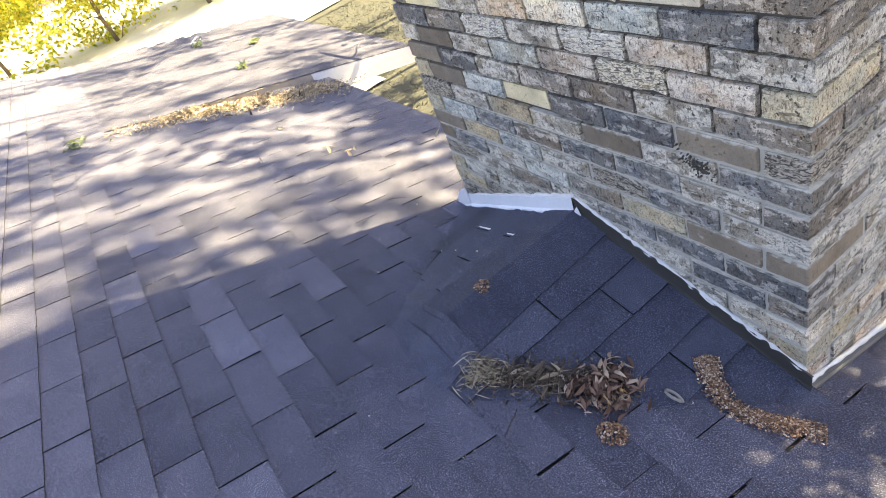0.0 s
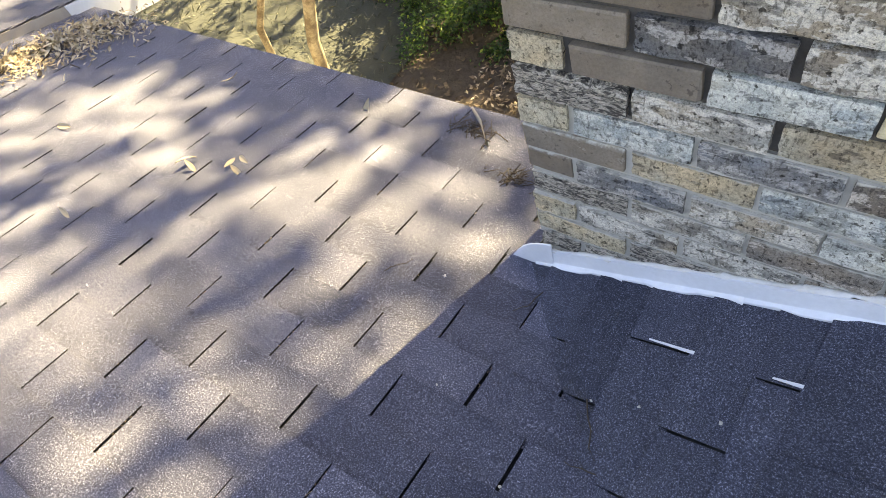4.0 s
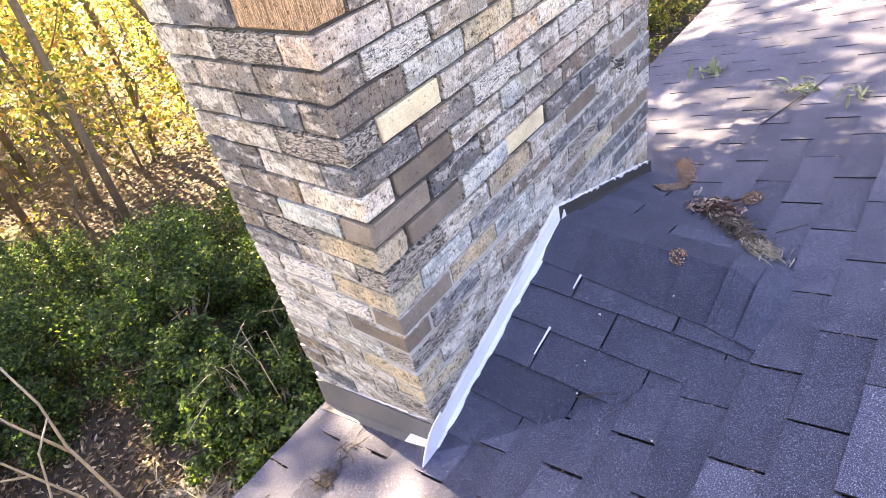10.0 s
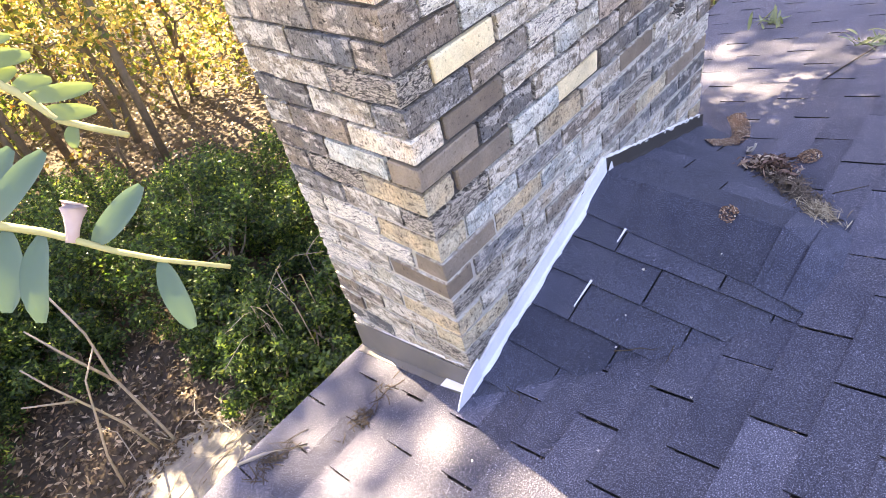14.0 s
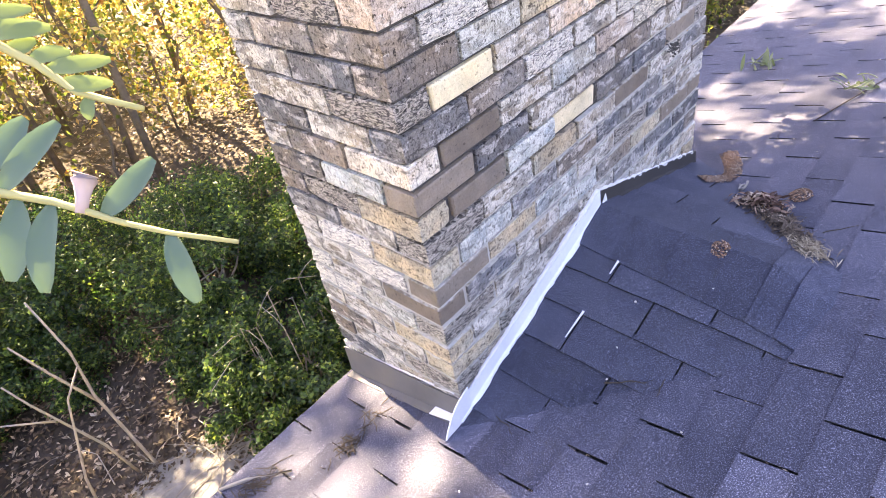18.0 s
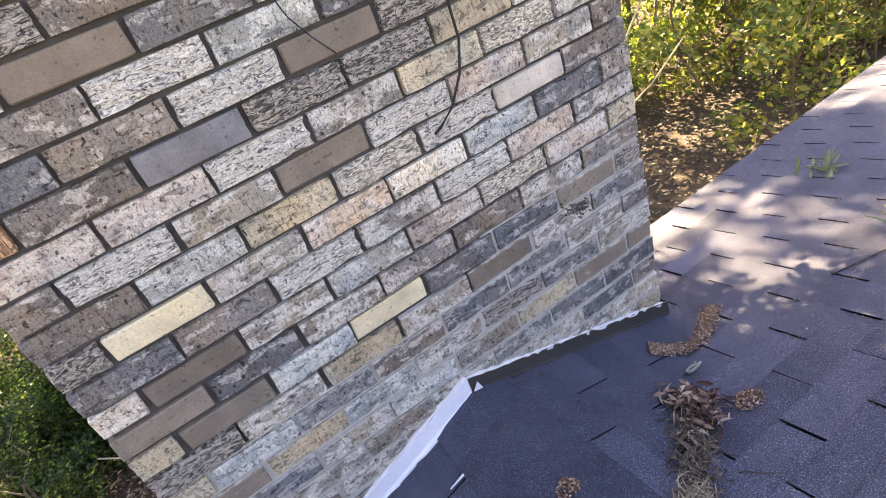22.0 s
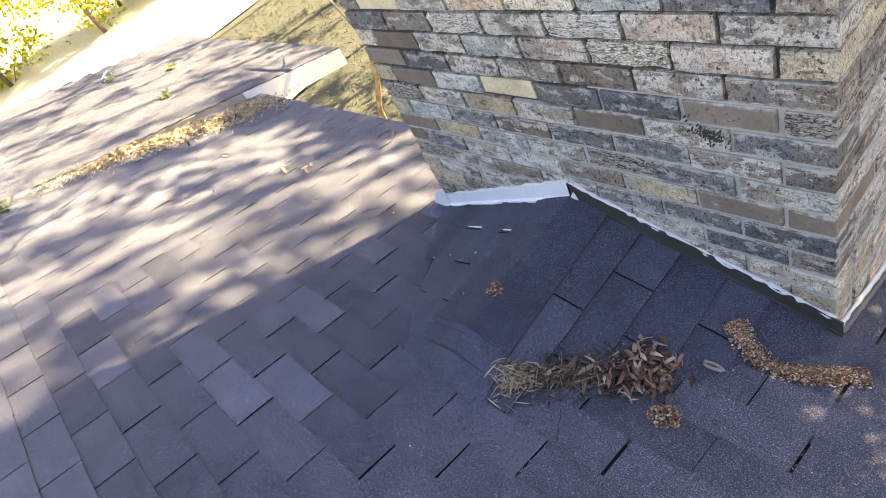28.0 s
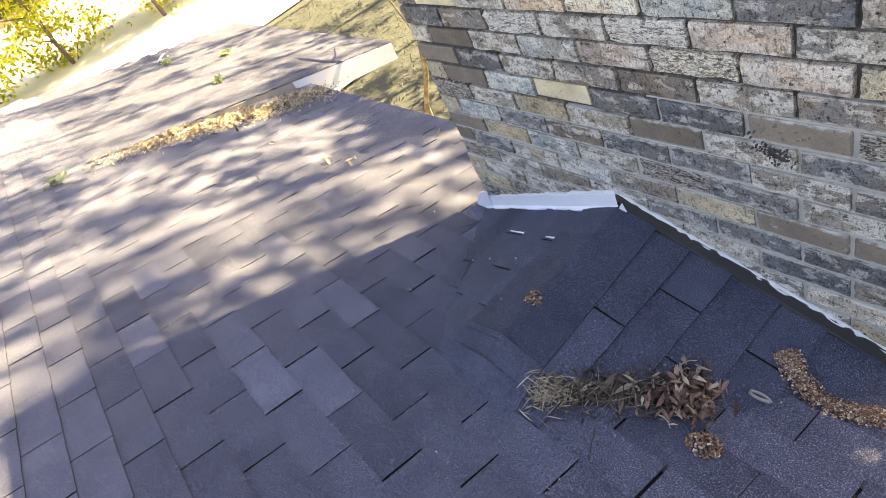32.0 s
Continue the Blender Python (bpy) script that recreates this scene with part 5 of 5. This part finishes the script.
bare_branch("dead_branch", [([(-0.68, 3.4, -2.79), (-0.74, 3.45, -2.35), (-0.93, 3.45, -1.63), (-0.98, 3.45, -1.39)], 0.013, 0.006), ([(-0.88, 3.48, -1.9), (-1.14, 3.5, -1.68)], 0.010, 0.006)], M_DEADWOOD, LABEL_DEAD, "branch", "fallen branches")

# thin dry vines and twigs on the ground by the slab and the shrubs' feet
rv = random.Random(61)
for i in range(46):
    x, y = rv.uniform(-1.6, 0.9), rv.uniform(2.3, 3.5)
    a, l = rv.uniform(0, math.tau), rv.uniform(0.25, 0.9)
    rise = rv.uniform(0.0, 0.35)
    pts = [(x + l * t * math.cos(a + 0.7 * math.sin(2.5 * t + i)), y + l * t * math.sin(a + 0.7 * math.sin(2.5 * t + i)), GROUND + 0.03 + rise * t * (1.2 - t)) for t in (0, 0.2, 0.4, 0.6, 0.8, 1.0)]
    bare_branch("dry_vine", [(pts, 0.006, 0.002)], M_DEADWOOD, "thin dry vine trailing over the leafy ground", "vine", "dry vines by the slab")
for i in range(11):
    x, y = rv.uniform(0.35, 1.3), rv.uniform(2.6, 3.4)
    a, l = rv.uniform(0, math.tau), rv.uniform(0.2, 0.6)
    z = GROUND + rv.uniform(0.5, 1.1)
    pts = [(x, y + 0.15, GROUND), (x + 0.03, y + 0.05, GROUND + 0.5 * (z - GROUND)), (x, y, z), (x + 0.5 * l * math.cos(a), y + 0.4 * l * math.sin(a), z + 0.22 * l), (x + l * math.cos(a), y + l * math.sin(a), z + 0.25 * l)]
    bare_branch("bare_stem", [(pts, 0.006, 0.0025)], M_DEADWOOD, "thin bare stem poking out of the shrub", "stem", "bare stems in the shrub")


# crooked bare tree past the eave, towards the wing
bare_branch("crooked_tree", [
    ([(-2.85, 1.5, GROUND - 0.05), (-2.75, 1.5, -1.8), (-2.65, 1.5, -1.18), (-2.51, 1.5, -0.85), (-2.37, 1.5, -0.49), (-2.30, 1.5, -0.12), (-2.50, 1.5, 0.15), (-2.78, 1.52, 0.30), (-3.01, 1.55, 0.37), (-3.5, 1.6, 0.45)], 0.055, 0.016),
    ([(-2.70, 1.5, 0.27), (-2.45, 1.5, 0.50), (-2.34, 1.5, 0.67), (-2.19, 1.5, 0.94), (-2.0, 1.5, 1.5)], 0.020, 0.008),
    ([(-2.42, 1.5, 0.04), (-2.55, 1.52, -0.10), (-2.63, 1.55, -0.22), (-2.9, 1.6, -0.3)], 0.010, 0.004),
    ([(-2.36, 1.5, -0.44), (-2.25, 1.5, -0.07), (-2.16, 1.5, 0.25), (-2.05, 1.5, 0.8)], 0.022, 0.008),
    ([(-2.76, 1.5, 0.29), (-2.45, 1.5, 0.19), (-2.2, 1.5, 0.2)], 0.014, 0.006),
    ([(-2.91, 1.52, 0.33), (-3.1, 1.5, 0.18), (-3.34, 1.5, 0.06)], 0.009, 0.004)], M_CROOK, "crooked bare tree with blotched tan bark", "tree", "crooked trees")
bare_branch("crooked_tree", [([(-3.7, 1.70, GROUND - 0.05), (-3.39, 1.62, -1.33), (-3.1, 1.62, -0.91), (-2.91, 1.62, -0.47), (-2.69, 1.62, -0.15), (-2.56, 1.62, 0.06), (-2.40, 1.62, 0.18), (-2.33, 1.62, 0.4), (-2.26, 1.62, 0.64), (-2.2, 1.62, 1.1)], 0.032, 0.010), ([(-2.95, 1.62, -0.5), (-3.13, 1.62, -0.16), (-3.24, 1.62, 0.06)], 0.012, 0.006)], M_CROOK, "slim bare stem with blotched tan bark", "tree", "crooked trees")
slim = thing("slim_tree", (2.2, 1.6, GROUND), "slim crooked tree with pale yellow bark beside the eave", "tree")


def wood(name, pts, r0, r1, parent, bark):
    base = Vector((2.2, 1.6, GROUND))
    n = len(pts)
    return mesh_object(name, *tube([Vector(p) - base for p in pts], [r0 + (r1 - r0) * i / (n - 1) for i in range(n)], 9), bark, parent)


slim_trunk = wood("trunk", [(2.22, 1.6, GROUND - 0.05), (2.17, 1.6, -1.9), (2.13, 1.6, -1.27), (2.11, 1.6, -0.92), (2.08, 1.6, -0.6), (2.06, 1.6, -0.40), (2.03, 1.6, -0.22), (2.04, 1.6, -0.03), (2.07, 1.6, 0.2), (2.03, 1.62, 0.7), (1.98, 1.6, 1.4), (1.95, 1.55, 2.3)], 0.041, 0.016, slim, M_PALE_BARK)
wood("limb", [(2.09, 1.62, -0.86), (2.20, 1.70, -0.78), (2.32, 1.75, -0.69), (2.60, 1.75, -0.49), (2.80, 1.75, -0.31), (3.01, 1.75, -0.13), (3.5, 1.8, 0.3)], 0.017, 0.006, slim_trunk, M_PALE_BARK)
wood("limb", [(2.56, 1.75, -0.52), (2.8, 1.75, -0.45), (3.1, 1.75, -0.40), (3.4, 1.75, -0.31), (3.8, 1.8, -0.15)], 0.010, 0.004, slim_trunk, M_PALE_BARK)
wood("limb", [(2.03, 1.6, -0.12), (1.95, 1.58, -0.07), (1.86, 1.55, -0.05)], 0.009, 0.006, slim_trunk, M_PALE_BARK)
hang = [(2.44, 1.5, 0.15), (2.38, 1.5, 0.10), (2.32, 1.5, 0.06), (2.27, 1.5, 0.02), (2.28, 1.5, -0.05), (2.29, 1.5, -0.13)]
wood("limb", [(2.04, 1.6, 0.42), (2.25, 1.55, 0.34), (2.44, 1.5, 0.17)], 0.006, 0.003, slim_trunk, M_PALE_BARK)
q = np.array([Vector(hang[i % 6]) - Vector((2.2, 1.6, GROUND)) for i in range(66)]) + rng.normal(size=(66, 3)) * 0.022
tagged(cloud_object("leaves", *leaf_cloud(rng, q, 0.055, 0.1, 0.45), M_LEMON, slim), kind="stuff")
# added upper crown, out of view, to shade the roof beside the chimney
rc = random.Random(83)
tops = []
for i in range(9):
    z0 = 1.3 + 0.11 * i
    end = (1.95 + rc.uniform(-0.45, 0.45), 1.6 + rc.uniform(-0.3, 0.4), z0 + rc.uniform(0.05, 0.35))
    wood("limb", limb((2.0, 1.6, z0), end, 0.03, rc, 4), 0.009, 0.003, slim_trunk, M_PALE_BARK)
    tops += [Vector((2.0, 1.6, z0)).lerp(Vector(end), k) - Vector((2.2, 1.6, GROUND)) for k in (0.5, 0.75, 1.0)]
# the last, dense leaf mass stands on the sun's line to that spot
q = np.concatenate([np.array(c) + rng.normal(size=(40, 3)) * 0.09 for c in tops] + [np.array([-0.32, 0.0, 1.78 - GROUND]) + rng.normal(size=(900, 3)) * np.array([0.12, 0.2, 0.14])])
tagged(cloud_object("crown", *leaf_cloud(rng, q, 0.075, 0.2, 0.5), M_OLIVE, slim), kind="stuff")
bare_branch("slender_tree", [([(3.27, 3.2, GROUND - 0.05), (3.29, 3.2, -2.2), (3.28, 3.2, -1.59), (3.27, 3.2, -0.95), (3.25, 3.2, -0.4), (3.2, 3.2, 0.8)], 0.032, 0.018)], M_DEADWOOD, "thin upright grey trunk in the leafy wood", "tree", "slim trunks")
bare_branch("slender_tree", [([(4.18, 3.93, GROUND - 0.05), (4.24, 3.93, -2.05), (4.19, 3.93, -1.5), (4.35, 3.93, -1.24), (4.3, 3.93, -0.3), (4.5, 3.9, 0.8)], 0.05, 0.03), ([(4.19, 3.93, -1.5), (4.0, 3.9, -1.1), (3.9, 3.9, -0.6)], 0.02, 0.01)], M_TRUNK, "crooked dark trunk standing in fallen leaves", "tree", "slim trunks")

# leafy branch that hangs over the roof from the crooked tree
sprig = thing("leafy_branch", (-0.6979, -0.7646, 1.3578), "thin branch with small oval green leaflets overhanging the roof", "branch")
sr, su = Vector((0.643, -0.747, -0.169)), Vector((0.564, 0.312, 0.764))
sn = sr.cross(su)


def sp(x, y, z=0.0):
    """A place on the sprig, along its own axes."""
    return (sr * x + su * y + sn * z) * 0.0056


def leaflet(a, b, wide, mat, parent, seed):
    """A blunt, cupped oval leaf with a sunken midrib."""
    r = random.Random(seed)
    a, b = Vector(a), Vector(b)
    d = b - a
    side = d.cross(sn).normalized() * wide
    bow = d.length * r.uniform(0.04, 0.12)
    sway = side * r.uniform(-0.35, 0.35)
    verts, faces = [], []
    for i, w in enumerate((0.3, 0.72, 0.93, 1.0, 1.0, 0.94, 0.75, 0.35)):
        t = i / 7
        m0 = a + d * t + (sn * bow + sway) * math.sin(math.pi * t)
        verts += [m0 + side * w, m0 + side * w * 0.5 - sn * wide * 0.18, m0 - sn * wide * 0.1, m0 - side * w * 0.5 - sn * wide * 0.18, m0 - side * w]
    for i in range(7):
        for j in range(4):
            faces.append((5 * i + j, 5 * i + j + 1, 5 * i + 6 + j, 5 * i + 5 + j))
    return mesh_object("leaflet", verts, faces, mat, parent)


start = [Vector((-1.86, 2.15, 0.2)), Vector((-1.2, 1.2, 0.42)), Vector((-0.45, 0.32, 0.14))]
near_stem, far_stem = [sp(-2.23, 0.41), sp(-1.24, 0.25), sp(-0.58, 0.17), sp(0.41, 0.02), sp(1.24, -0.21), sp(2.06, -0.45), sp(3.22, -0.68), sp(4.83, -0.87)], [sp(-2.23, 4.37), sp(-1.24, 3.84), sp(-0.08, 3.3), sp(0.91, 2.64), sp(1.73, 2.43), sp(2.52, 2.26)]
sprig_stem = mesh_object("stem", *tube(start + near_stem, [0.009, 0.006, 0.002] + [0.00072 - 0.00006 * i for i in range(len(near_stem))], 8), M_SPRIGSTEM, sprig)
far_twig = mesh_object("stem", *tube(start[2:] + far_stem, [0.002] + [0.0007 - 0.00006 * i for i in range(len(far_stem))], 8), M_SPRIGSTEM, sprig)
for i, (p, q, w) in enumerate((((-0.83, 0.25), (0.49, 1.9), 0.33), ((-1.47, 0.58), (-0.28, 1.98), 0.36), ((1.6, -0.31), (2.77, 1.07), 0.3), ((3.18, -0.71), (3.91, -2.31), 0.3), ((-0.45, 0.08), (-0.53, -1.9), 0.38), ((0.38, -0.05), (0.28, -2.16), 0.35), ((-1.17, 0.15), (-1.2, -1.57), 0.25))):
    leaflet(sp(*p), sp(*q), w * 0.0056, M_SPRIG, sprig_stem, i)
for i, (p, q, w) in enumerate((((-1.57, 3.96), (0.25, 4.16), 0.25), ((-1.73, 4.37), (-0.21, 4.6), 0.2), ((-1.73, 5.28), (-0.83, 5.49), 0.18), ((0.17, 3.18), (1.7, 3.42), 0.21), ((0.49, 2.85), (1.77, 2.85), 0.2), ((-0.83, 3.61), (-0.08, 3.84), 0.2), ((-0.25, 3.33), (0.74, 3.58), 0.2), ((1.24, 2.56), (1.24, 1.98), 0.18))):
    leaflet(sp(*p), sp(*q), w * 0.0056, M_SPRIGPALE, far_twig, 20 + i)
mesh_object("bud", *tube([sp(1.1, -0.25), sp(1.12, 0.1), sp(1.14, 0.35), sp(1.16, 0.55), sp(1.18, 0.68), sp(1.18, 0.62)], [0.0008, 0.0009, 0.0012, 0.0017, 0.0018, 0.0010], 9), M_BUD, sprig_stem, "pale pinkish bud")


# ---- pieces last: shingles and bricks ----
for me, m in near_tabs:
    ob = new("shingle", me)
    ob.parent, ob.matrix_basis = roof, m
for me, m in cr_tabs:
    ob = new("shingle", me)
    ob.parent, ob.matrix_basis = cricket, m
    ob.material_slots[0].link = "OBJECT"
    ob.material_slots[0].material = M_SHINGLE_DARK
for me, m, code in bricks:
    ob = new("brick", me)
    ob.parent, ob.matrix_basis = chimney, m
    ob.material_slots[0].link = "OBJECT"
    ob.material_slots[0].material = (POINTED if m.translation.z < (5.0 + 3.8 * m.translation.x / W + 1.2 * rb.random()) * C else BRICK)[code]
